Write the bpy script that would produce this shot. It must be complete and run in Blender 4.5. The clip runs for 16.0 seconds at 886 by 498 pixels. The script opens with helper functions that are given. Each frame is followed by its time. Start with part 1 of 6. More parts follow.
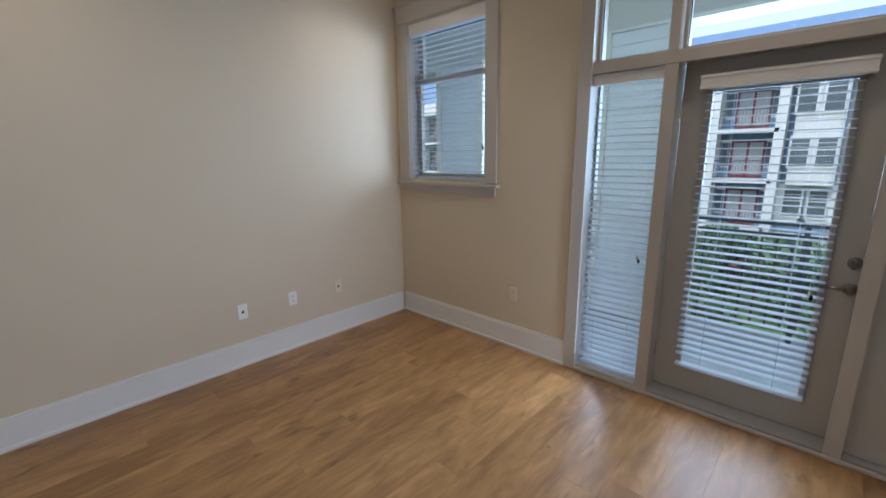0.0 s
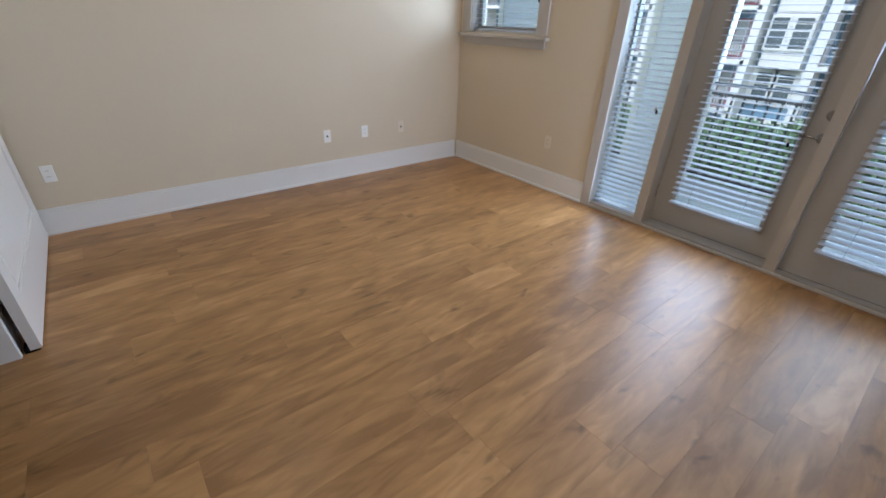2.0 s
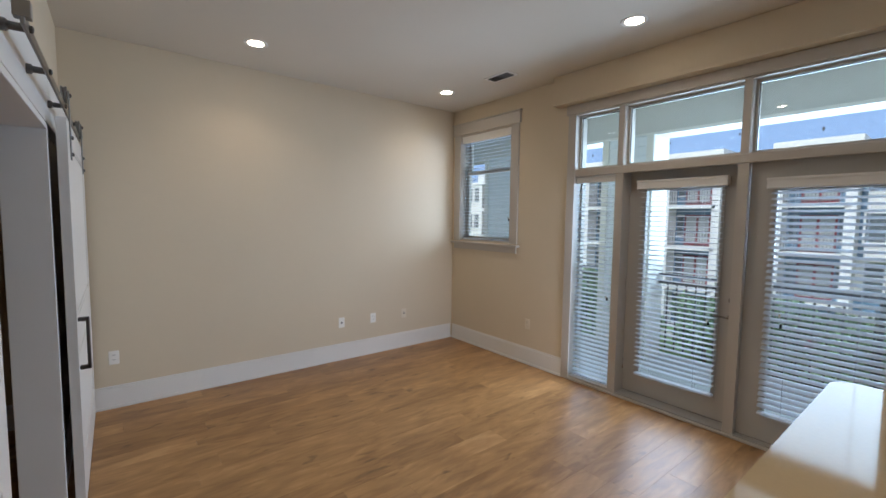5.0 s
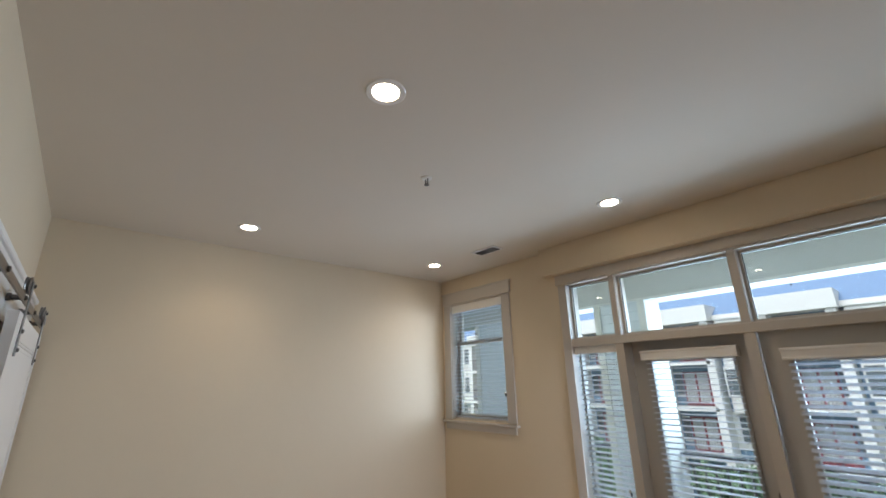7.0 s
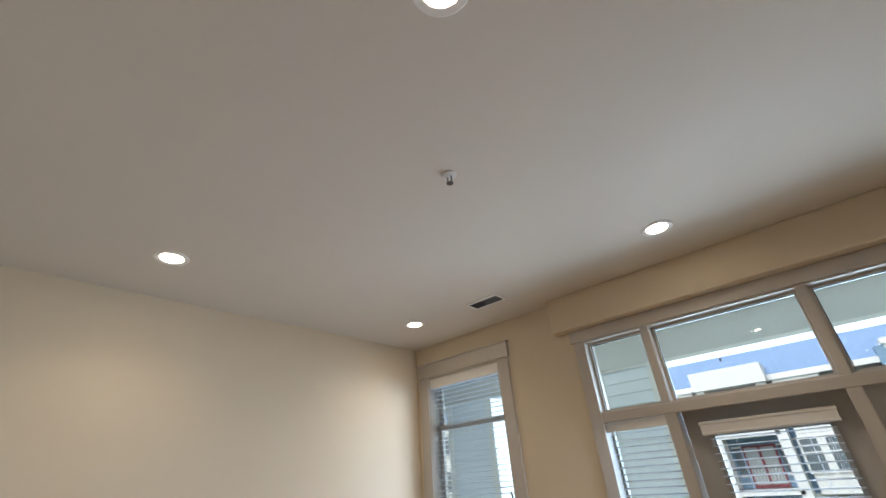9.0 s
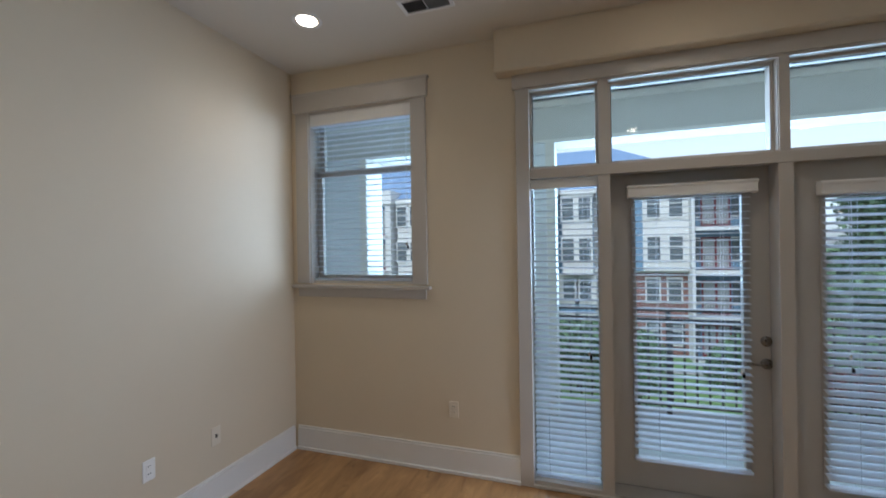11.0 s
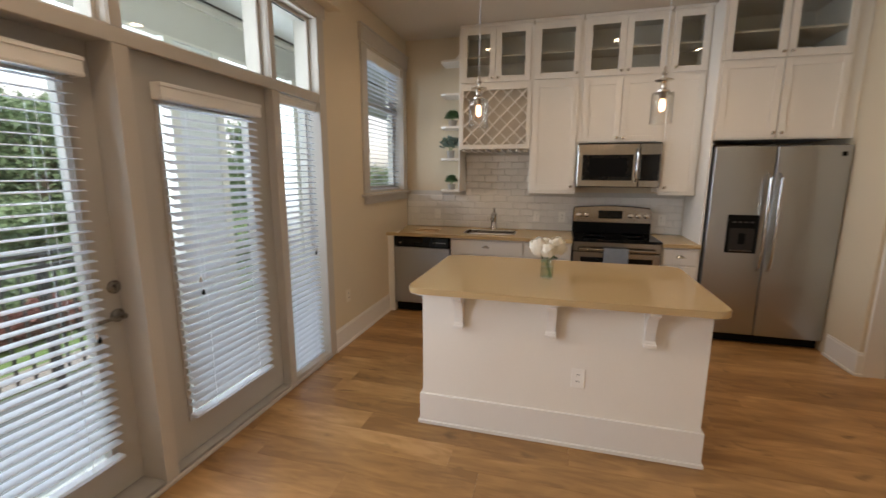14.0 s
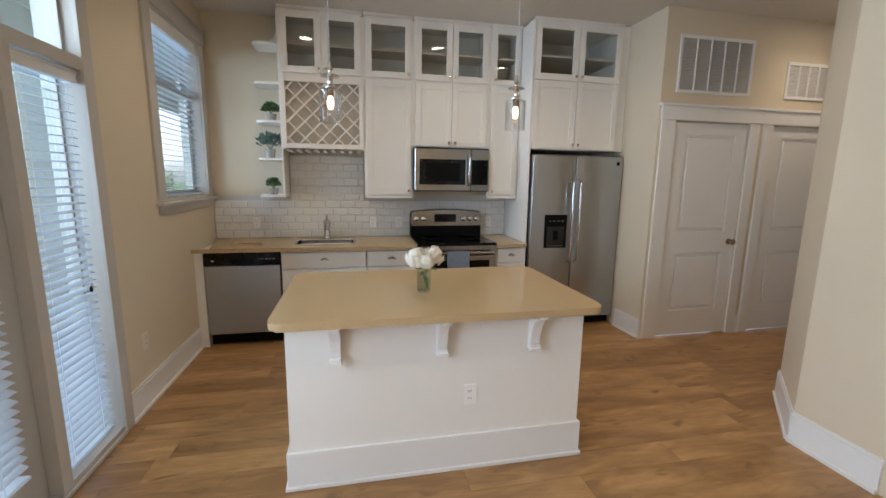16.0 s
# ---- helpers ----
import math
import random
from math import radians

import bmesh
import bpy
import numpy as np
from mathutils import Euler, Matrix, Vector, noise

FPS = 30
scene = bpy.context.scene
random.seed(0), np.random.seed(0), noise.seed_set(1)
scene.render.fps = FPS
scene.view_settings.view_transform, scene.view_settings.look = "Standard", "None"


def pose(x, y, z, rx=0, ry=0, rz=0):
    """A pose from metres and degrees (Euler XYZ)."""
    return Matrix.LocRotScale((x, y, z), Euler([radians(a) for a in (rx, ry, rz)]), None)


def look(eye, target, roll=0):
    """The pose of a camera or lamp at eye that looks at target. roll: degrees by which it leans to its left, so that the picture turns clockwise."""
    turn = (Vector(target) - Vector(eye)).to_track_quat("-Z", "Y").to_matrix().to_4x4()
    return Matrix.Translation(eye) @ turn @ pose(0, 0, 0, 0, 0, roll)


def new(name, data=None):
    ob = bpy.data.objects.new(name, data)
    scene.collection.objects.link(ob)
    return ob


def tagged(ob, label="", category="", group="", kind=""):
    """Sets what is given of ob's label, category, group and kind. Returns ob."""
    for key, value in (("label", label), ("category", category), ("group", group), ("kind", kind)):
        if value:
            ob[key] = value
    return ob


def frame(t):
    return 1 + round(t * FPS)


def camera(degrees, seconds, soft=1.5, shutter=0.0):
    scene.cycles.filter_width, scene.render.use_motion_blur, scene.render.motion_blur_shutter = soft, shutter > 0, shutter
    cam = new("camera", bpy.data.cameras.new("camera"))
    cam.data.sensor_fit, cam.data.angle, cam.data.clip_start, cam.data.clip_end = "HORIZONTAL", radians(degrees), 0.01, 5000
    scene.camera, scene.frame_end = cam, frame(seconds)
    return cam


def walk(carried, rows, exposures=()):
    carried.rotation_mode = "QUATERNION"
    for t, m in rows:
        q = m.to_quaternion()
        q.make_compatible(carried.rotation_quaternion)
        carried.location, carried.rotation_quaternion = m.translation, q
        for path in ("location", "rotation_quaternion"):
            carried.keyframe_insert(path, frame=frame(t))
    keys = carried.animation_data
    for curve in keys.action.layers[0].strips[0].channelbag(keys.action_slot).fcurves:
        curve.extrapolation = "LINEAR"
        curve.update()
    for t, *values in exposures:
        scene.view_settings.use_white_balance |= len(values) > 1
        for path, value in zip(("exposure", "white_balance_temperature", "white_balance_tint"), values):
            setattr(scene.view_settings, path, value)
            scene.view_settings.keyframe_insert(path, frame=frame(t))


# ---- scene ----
cam = camera(93.5, 16.0, shutter=0.25)
PATH = [
    (0, (0.096, 0.145, 1.58), (-1.249, 1.558, 1.136), -0.8),
    (0.5, (0.285, 0.01, 1.511), (-1.063, 1.347, 0.883), 0.3),
    (1, (0.472, -0.122, 1.485), (-0.939, 1.065, 0.711), 0.8),
    (1.5, (0.604, -0.314, 1.441), (-0.802, 0.8, 0.556), 1.5),
    (2, (0.755, -0.4, 1.444), (-0.6, 0.713, 0.482), 2.1),
    (2.5, (0.989, -0.398, 1.381), (-0.333, 0.642, 0.298), 1.2),
    (3, (1.115, -0.467, 1.409), (-0.278, 0.517, 0.364), 0.9),
    (3.5, (1.21, -0.622, 1.459), (-0.259, 0.469, 0.652), 1.8),
    (4, (1.301, -0.733, 1.53), (-0.217, 0.46, 1.007), 1.9),
    (4.2, (1.326, -0.744, 1.556), (-0.211, 0.468, 1.146), 1.6),
    (6.3, (1.303, -0.727, 1.733), (-0.226, 0.545, 1.948), -0.3),
    (6.5, (1.278, -0.719, 1.751), (-0.225, 0.559, 2.082), -0.6),
    (7, (1.164, -0.641, 1.774), (-0.298, 0.582, 2.381), -1.1),
    (7.5, (0.983, -0.506, 1.815), (-0.427, 0.665, 2.615), -0.6),
    (8, (0.75, -0.455, 1.811), (-0.566, 0.741, 2.725), -1.9),
    (8.2, (0.634, -0.437, 1.813), (-0.643, 0.782, 2.754), -2.7),
    (10.3, (-0.556, -0.217, 1.74), (-1.42, 1.456, 2.414), -1.6),
    (10.5, (-0.666, -0.171, 1.726), (-1.492, 1.594, 2.177), -1.1),
    (11, (-0.828, 0.036, 1.604), (-1.466, 1.932, 1.604), -0.9),
    (11.5, (-0.985, 0.205, 1.574), (-1.354, 2.153, 1.312), -0.9),
    (12, (-1.135, 0.374, 1.529), (-0.906, 2.331, 1.185), -0.9),
    (12.5, (-1.154, 0.536, 1.51), (-0.283, 2.298, 1.138), -1.2),
    (13, (-1.131, 0.728, 1.514), (0.221, 2.158, 1.16), -1.0),
    (13.5, (-1.15, 0.903, 1.522), (0.538, 1.915, 1.163), -0.1),
    (14, (-1.173, 1.076, 1.533), (0.724, 1.6, 1.179), 0.2),
    (14.2, (-1.148, 1.128, 1.545), (0.792, 1.463, 1.189), 0.3),
    (14.5, (-1.079, 1.191, 1.53), (0.889, 1.306, 1.188), 0.5),
    (15, (-0.94, 1.303, 1.525), (1.025, 1.224, 1.159), 0.5),
    (15.5, (-0.856, 1.426, 1.529), (1.088, 1.146, 1.154), 0.8),
    (16, (-0.854, 1.489, 1.533), (1.076, 1.085, 1.201), 0.8),
]
EXPOSURES = [(0, 0.2, 5450, 13), (1, 0.53, 5500, 13), (2, 0.6, 5500, 13), (2.5, 0.74, 5500, 13), (3, 0.86, 5450, 12), (3.5, 0.73, 5550, 13), (4.2, 0.38, 5650, 13), (6.5, 0.35, 5900, 12), (8, 0.52, 6000, 12), (10.5, 0.44, 5850, 12), (11, 0.09, 5400, 11), (11.5, 0.04, 5450, 12), (12.3, 0.12, 5850, 17), (13, 0.38, 6150, 17), (13.5, 0.46, 6850, 18), (14, 0.68, 7050, 19), (14.5, 0.75, 6650, 17), (15, 0.83, 6450, 16), (15.5, 0.86, 6300, 15), (16, 0.95, 5850, 12)]
walk(cam, [(t, look(eye, target, roll)) for t, eye, target, roll in PATH], EXPOSURES)

SKY, SUN, DOWN, PEND = 0.21, 2.0, 1.95, 4.0
WIN, SIDE, TOP, BALC, DAYC = 1.15, 11.8, 4.5, 18.5, (0.80, 0.89, 1.0)

# ---- light ----
world = bpy.data.worlds.new("overcast_sky")
scene.world = world
world.use_nodes = True
wn = world.node_tree
sky = wn.nodes.new("ShaderNodeTexSky")
sky.sky_type, sky.sun_disc = "NISHITA", False
sky.sun_elevation, sky.sun_rotation = radians(52), radians(195)
sky.air_density, sky.dust_density, sky.ozone_density = 1.0, 1.6, 1.0
grey = wn.nodes.new("ShaderNodeHueSaturation")
grey.inputs["Saturation"].default_value = 0.25
wn.links.new(sky.outputs[0], grey.inputs["Color"])
wn.links.new(grey.outputs[0], wn.nodes["Background"].inputs[0])
wn.nodes["Background"].inputs[1].default_value = SKY

sun_data = bpy.data.lights.new("sun", "SUN")
sun_data.energy, sun_data.angle, sun_data.color = SUN, radians(35), (1.0, 0.97, 0.93)
sun = new("sun", sun_data)
sun.matrix_basis = look((0, 0, 0), (0.2, 0.75, -1.0))

# daylight in the openings: grazing the wall beside the living room window, and through doors and transoms
for cx, y, w, z0, z1, k, down, turn, wide in ((-2.76, 2.87, 0.1, 1.37, 2.6, WIN * 2.4, 0, -45, 64), (-2.46, 2.87, 0.1, 1.37, 2.6, WIN * 2.4, 0, -45, 64), (-2.16, 2.87, 0.1, 1.37, 2.6, WIN * 2.4, 0, -45, 64), (3.08, 2.9, 0.87, 1.4, 2.6, WIN * 0.8, 12, 0, 120),
                                              (-0.95, 2.78, 0.28, 0.1, 2.0, SIDE * 1.7, 0, -40, 150), (-0.21, 2.90, 0.57, 0.25, 1.85, SIDE, 0, 0, 160), (0.3, 3.09, 2.89, 2.16, 2.64, TOP, 16, 0, 140)):
    wd = bpy.data.lights.new("window_daylight", "AREA")
    wd.shape, wd.size, wd.size_y, wd.spread = "RECTANGLE", w, z1 - z0, radians(wide)
    wd.energy, wd.color = k * w * (z1 - z0), DAYC
    wo = new("window_daylight", wd)
    wo.matrix_basis = pose(cx, y, (z0 + z1) / 2, down - 90, 0, turn)

# open sky in the balcony's bays
for x0, x1 in ((-3.15, -1.77), (-1.07, 1.78), (2.42, 3.54)):
    wd = bpy.data.lights.new("balcony_daylight", "AREA")
    wd.shape, wd.size, wd.size_y = "RECTANGLE", x1 - x0, 1.5
    wd.energy, wd.color = BALC * (x1 - x0) * 1.5, (0.65, 0.835, 1.0)
    wo = new("balcony_daylight", wd)
    wo.matrix_basis = pose((x0 + x1) / 2, 4.78, 1.88, -90, 0, 0)

# ---- materials ----
def mat(name, color, rough=0.5, metal=0.0, vary=0.06, scale=6.0, bump=0.0, bscale=200.0, spec=0.5, coat=0.0, trans=0.0, emit=0.0, emit_color=None, per_object=0.0, sss=0.0):
    m = bpy.data.materials.new(name)
    m.use_nodes = True
    nt = m.node_tree
    p = nt.nodes["Principled BSDF"]
    p.inputs["Base Color"].default_value = (*color, 1)
    p.inputs["Roughness"].default_value = rough
    p.inputs["Metallic"].default_value = metal
    p.inputs["Specular IOR Level"].default_value = spec
    p.inputs["Coat Weight"].default_value = coat
    p.inputs["Transmission Weight"].default_value = trans
    if emit:
        p.inputs["Emission Strength"].default_value = emit
        p.inputs["Emission Color"].default_value = (*(emit_color or color), 1)
    co = nt.nodes.new("ShaderNodeTexCoord")
    if vary:
        n1 = nt.nodes.new("ShaderNodeTexNoise")
        n1.inputs["Scale"].default_value, n1.inputs["Detail"].default_value = scale, 5
        n2 = nt.nodes.new("ShaderNodeTexNoise")
        n2.inputs["Scale"].default_value, n2.inputs["Detail"].default_value = scale * 14, 3
        nt.links.new(co.outputs["Object"], n1.inputs["Vector"])
        nt.links.new(co.outputs["Object"], n2.inputs["Vector"])
        add = nt.nodes.new("ShaderNodeMath")
        add.operation = "MULTIPLY_ADD"
        nt.links.new(n2.outputs[0], add.inputs[0])
        add.inputs[1].default_value = 0.4
        nt.links.new(n1.outputs[0], add.inputs[2])
        src = add.outputs[0]
        if per_object:
            oi = nt.nodes.new("ShaderNodeObjectInfo")
            po = nt.nodes.new("ShaderNodeMath")
            po.operation = "MULTIPLY_ADD"
            nt.links.new(oi.outputs["Random"], po.inputs[0])
            po.inputs[1].default_value = per_object
            nt.links.new(src, po.inputs[2])
            src = po.outputs[0]
        rmp = nt.nodes.new("ShaderNodeMapRange")
        rmp.inputs["From Min"].default_value, rmp.inputs["From Max"].default_value = 0.3, 1.1 + per_object
        rmp.inputs["To Min"].default_value, rmp.inputs["To Max"].default_value = 1 - vary, 1 + vary
        nt.links.new(src, rmp.inputs[0])
        mul = nt.nodes.new("ShaderNodeVectorMath")
        mul.operation = "SCALE"
        mul.inputs[0].default_value = color
        nt.links.new(rmp.outputs[0], mul.inputs["Scale"])
        nt.links.new(mul.outputs[0], p.inputs["Base Color"])
        rr = nt.nodes.new("ShaderNodeMapRange")
        rr.inputs["To Min"].default_value, rr.inputs["To Max"].default_value = max(0.02, rough * 0.85), min(1, rough * 1.15)
        nt.links.new(n2.outputs[0], rr.inputs[0])
        nt.links.new(rr.outputs[0], p.inputs["Roughness"])
    if bump:
        nb = nt.nodes.new("ShaderNodeTexNoise")
        nb.inputs["Scale"].default_value, nb.inputs["Detail"].default_value = bscale, 3
        nt.links.new(co.outputs["Object"], nb.inputs["Vector"])
        b = nt.nodes.new("ShaderNodeBump")
        b.inputs["Strength"].default_value, b.inputs["Distance"].default_value = bump, 0.002
        nt.links.new(nb.outputs[0], b.inputs["Height"])
        nt.links.new(b.outputs[0], p.inputs["Normal"])
    return m


def glass_mat(name, tint=(0.95, 0.98, 0.97), ior=1.5, edge=5.0):
    m = bpy.data.materials.new(name)
    m.use_nodes = True
    nt = m.node_tree
    nt.nodes.remove(nt.nodes["Principled BSDF"])
    tr, gl, mix, lw, pw, fr = (nt.nodes.new(k) for k in ("ShaderNodeBsdfTransparent", "ShaderNodeBsdfGlossy", "ShaderNodeMixShader", "ShaderNodeLayerWeight", "ShaderNodeMath", "ShaderNodeMath"))
    tr.inputs[0].default_value = (*tint, 1)
    gl.inputs["Roughness"].default_value = 0.01
    f0 = ((ior - 1) / (ior + 1)) ** 2
    lw.inputs[0].default_value = 0.5
    pw.operation, fr.operation = "POWER", "MULTIPLY_ADD"
    pw.inputs[1].default_value = edge
    nt.links.new(lw.outputs["Facing"], pw.inputs[0])
    nt.links.new(pw.outputs[0], fr.inputs[0])
    fr.inputs[1].default_value, fr.inputs[2].default_value = 1 - f0, f0
    nt.links.new(fr.outputs[0], mix.inputs[0])
    nt.links.new(tr.outputs[0], mix.inputs[1])
    nt.links.new(gl.outputs[0], mix.inputs[2])
    nt.links.new(mix.outputs[0], nt.nodes["Material Output"].inputs[0])
    return m


def plank_mat():
    """Honey-brown vinyl plank, grain along y."""
    m = bpy.data.materials.new("vinyl_plank")
    m.use_nodes = True
    nt = m.node_tree
    p = nt.nodes["Principled BSDF"]
    co = nt.nodes.new("ShaderNodeTexCoord")
    oi = nt.nodes.new("ShaderNodeObjectInfo")
    off = nt.nodes.new("ShaderNodeVectorMath")
    off.operation = "SCALE"
    off.inputs[0].default_value = (37.0, 91.0, 13.0)
    nt.links.new(oi.outputs["Random"], off.inputs["Scale"])
    shift = nt.nodes.new("ShaderNodeVectorMath")
    nt.links.new(co.outputs["Object"], shift.inputs[0])
    nt.links.new(off.outputs[0], shift.inputs[1])
    def noise_at(sx, sy, det, dist=0.0):
        mp = nt.nodes.new("ShaderNodeMapping")
        mp.inputs["Scale"].default_value = (sx, sy, 1)
        nt.links.new(shift.outputs[0], mp.inputs[0])
        n = nt.nodes.new("ShaderNodeTexNoise")
        n.inputs["Scale"].default_value, n.inputs["Detail"].default_value, n.inputs["Distortion"].default_value = 1, det, dist
        nt.links.new(mp.outputs[0], n.inputs["Vector"])
        return n
    big, streak, fine, knot = noise_at(6, 1.5, 4, 0.9), noise_at(13, 2.6, 6, 1.6), noise_at(120, 8, 3), noise_at(11, 4.5, 2, 0.5)
    a = nt.nodes.new("ShaderNodeMath"); a.operation = "MULTIPLY_ADD"; a.inputs[1].default_value = 0.85
    nt.links.new(streak.outputs[0], a.inputs[0]); nt.links.new(big.outputs[0], a.inputs[2])
    b = nt.nodes.new("ShaderNodeMath"); b.operation = "MULTIPLY_ADD"; b.inputs[1].default_value = 0.12
    nt.links.new(fine.outputs[0], b.inputs[0]); nt.links.new(a.outputs[0], b.inputs[2])
    c = nt.nodes.new("ShaderNodeMath"); c.operation = "MULTIPLY_ADD"; c.inputs[1].default_value = 0.24
    nt.links.new(oi.outputs["Random"], c.inputs[0]); nt.links.new(b.outputs[0], c.inputs[2])
    r = nt.nodes.new("ShaderNodeValToRGB")
    nt.links.new(c.outputs[0], r.inputs[0])
    e = r.color_ramp.elements
    e[0].position, e[0].color = 0.6, (0.252, 0.13, 0.046, 1)
    e[1].position, e[1].color = 1.0, (0.52, 0.306, 0.131, 1)
    mid = e.new(0.86); mid.color = (0.415, 0.23, 0.086, 1)
    # the ramp works on 0..1, the sum runs to about 1.7
    c2 = nt.nodes.new("ShaderNodeMath"); c2.operation = "MULTIPLY"; c2.inputs[1].default_value = 0.685
    nt.links.new(c.outputs[0], c2.inputs[0]); nt.links.new(c2.outputs[0], r.inputs[0])
    # sparse darker knots, stretched along the board
    kr = nt.nodes.new("ShaderNodeMapRange")
    kr.inputs["From Min"].default_value, kr.inputs["From Max"].default_value = 0.64, 0.76
    kr.inputs["To Min"].default_value, kr.inputs["To Max"].default_value = 1.0, 0.55
    nt.links.new(knot.outputs[0], kr.inputs[0])
    kn = nt.nodes.new("ShaderNodeVectorMath")
    kn.operation = "SCALE"
    nt.links.new(r.outputs[0], kn.inputs[0]); nt.links.new(kr.outputs[0], kn.inputs["Scale"])
    nt.links.new(kn.outputs[0], p.inputs["Base Color"])
    rr = nt.nodes.new("ShaderNodeMapRange")
    rr.inputs["To Min"].default_value, rr.inputs["To Max"].default_value = 0.3, 0.46
    nt.links.new(streak.outputs[0], rr.inputs[0]); nt.links.new(rr.outputs[0], p.inputs["Roughness"])
    bp = nt.nodes.new("ShaderNodeBump")
    bp.inputs["Strength"].default_value, bp.inputs["Distance"].default_value = 0.12, 0.001
    nt.links.new(fine.outputs[0], bp.inputs["Height"]); nt.links.new(bp.outputs[0], p.inputs["Normal"])
    return m


def steel_mat(name, color, rough, along):
    """Brushed steel with streaks along the axis given."""
    m = mat(name, color, rough, 1.0, 0)
    nt = m.node_tree
    p = nt.nodes["Principled BSDF"]
    co = nt.nodes.new("ShaderNodeTexCoord")
    mp = nt.nodes.new("ShaderNodeMapping")
    mp.inputs["Scale"].default_value = [4 if i == along else 260 for i in range(3)]
    n = nt.nodes.new("ShaderNodeTexNoise")
    n.inputs["Scale"].default_value, n.inputs["Detail"].default_value = 1, 4
    nt.links.new(co.outputs["Object"], mp.inputs[0]); nt.links.new(mp.outputs[0], n.inputs["Vector"])
    rr = nt.nodes.new("ShaderNodeMapRange")
    rr.inputs["To Min"].default_value, rr.inputs["To Max"].default_value = rough * 0.92, rough * 1.1
    nt.links.new(n.outputs[0], rr.inputs[0]); nt.links.new(rr.outputs[0], p.inputs["Roughness"])
    b = nt.nodes.new("ShaderNodeBump")
    b.inputs["Strength"].default_value, b.inputs["Distance"].default_value = 0.006, 0.0003
    nt.links.new(n.outputs[0], b.inputs["Height"]); nt.links.new(b.outputs[0], p.inputs["Normal"])
    return m


def brick_mat():
    m = mat("red_brick", (0.27, 0.11, 0.085), 0.9, vary=0)
    nt = m.node_tree
    co = nt.nodes.new("ShaderNodeTexCoord")
    mp = nt.nodes.new("ShaderNodeMapping")
    mp.inputs["Rotation"].default_value = (radians(90), 0, 0)
    bt = nt.nodes.new("ShaderNodeTexBrick")
    bt.inputs["Color1"].default_value, bt.inputs["Color2"].default_value, bt.inputs["Mortar"].default_value = (0.27, 0.115, 0.09, 1), (0.2, 0.085, 0.07, 1), (0.32, 0.28, 0.25, 1)
    bt.inputs["Scale"].default_value, bt.inputs["Brick Width"].default_value, bt.inputs["Row Height"].default_value, bt.inputs["Mortar Size"].default_value = 1.0, 0.24, 0.085, 0.008
    nt.links.new(co.outputs["Object"], mp.inputs[0]); nt.links.new(mp.outputs[0], bt.inputs[0])
    nt.links.new(bt.outputs[0], nt.nodes["Principled BSDF"].inputs["Base Color"])
    return m


WALL = mat("beige_wall_paint", (0.665, 0.567, 0.415), 0.62, vary=0.025, scale=1.5, bump=0.1, bscale=420, spec=0.35)
CEIL = mat("ceiling_paint", (0.66, 0.605, 0.515), 0.8, vary=0.02, scale=1.2, bump=0.15, bscale=350, spec=0.25)
# white trim on the window wall, its backlit shade mixed into the colour
FRAMEP = mat("shaded_white_frame_paint", (0.51, 0.47, 0.415), 0.36, vary=0.02, scale=5, bump=0.04, bscale=120)
TRIM = mat("white_trim_paint", (0.78, 0.76, 0.72), 0.34, vary=0.02, scale=5, bump=0.04, bscale=120)
CAB = mat("white_cabinet_paint", (0.80, 0.765, 0.70), 0.38, vary=0.025, scale=4, bump=0.04, bscale=150)
CABIN = mat("cabinet_inside", (0.62, 0.55, 0.45), 0.6, vary=0.03)
# white door paint darkened: shade of the recessed, backlit doors is in the colour
DOORW = mat("shaded_white_door_paint", (0.47, 0.44, 0.39), 0.36, vary=0.02, scale=4, bump=0.04, bscale=150)
PLANK = plank_mat()
SUB = mat("floor_gap", (0.13, 0.068, 0.027), 0.9)
SLAT = mat("blind_slat", (0.76, 0.77, 0.78), 0.42, vary=0.02, scale=3)
# thin slats let some daylight through
snt = SLAT.node_tree
thr, smx = snt.nodes.new("ShaderNodeBsdfTranslucent"), snt.nodes.new("ShaderNodeMixShader")
thr.inputs[0].default_value, smx.inputs[0].default_value = (0.78, 0.82, 0.87, 1), 0.62
snt.links.new(snt.nodes["Principled BSDF"].outputs[0], smx.inputs[1])
snt.links.new(thr.outputs[0], smx.inputs[2])
snt.links.new(smx.outputs[0], snt.nodes["Material Output"].inputs[0])
QUARTZ = mat("beige_quartz", (0.47, 0.34, 0.18), 0.07, vary=0.035, scale=60, spec=0.14)
STEEL = steel_mat("brushed_steel", (0.37, 0.345, 0.31), 0.17, 1)
STEELV = steel_mat("brushed_steel_upright", (0.44, 0.46, 0.48), 0.32, 2)
CHROME = mat("chrome", (0.62, 0.6, 0.58), 0.1, 1.0, vary=0.03)
NICKEL = mat("satin_nickel", (0.72, 0.69, 0.64), 0.18, 1.0, vary=0.05)
BRONZE = mat("aged_bronze", (0.32, 0.25, 0.18), 0.36, 1.0, vary=0.1)
BLACK = mat("black_gloss", (0.006, 0.006, 0.006), 0.07, vary=0.05, spec=0.22)
BLACKM = mat("black_plastic", (0.008, 0.008, 0.008), 0.45, vary=0.08, spec=0.06)
DARKSTEEL = mat("dark_steel", (0.14, 0.135, 0.13), 0.32, 1.0, vary=0.08)
RAILM = mat("grey_rail_steel", (0.27, 0.255, 0.24), 0.36, 1.0, vary=0.08)
HARDW = mat("dark_nickel", (0.24, 0.225, 0.205), 0.28, 1.0, vary=0.06)
SILLM = mat("worn_aluminium", (0.36, 0.34, 0.31), 0.45, vary=0.12, scale=10)
GAP = mat("dark_gap", (0.02, 0.018, 0.016), 0.9)
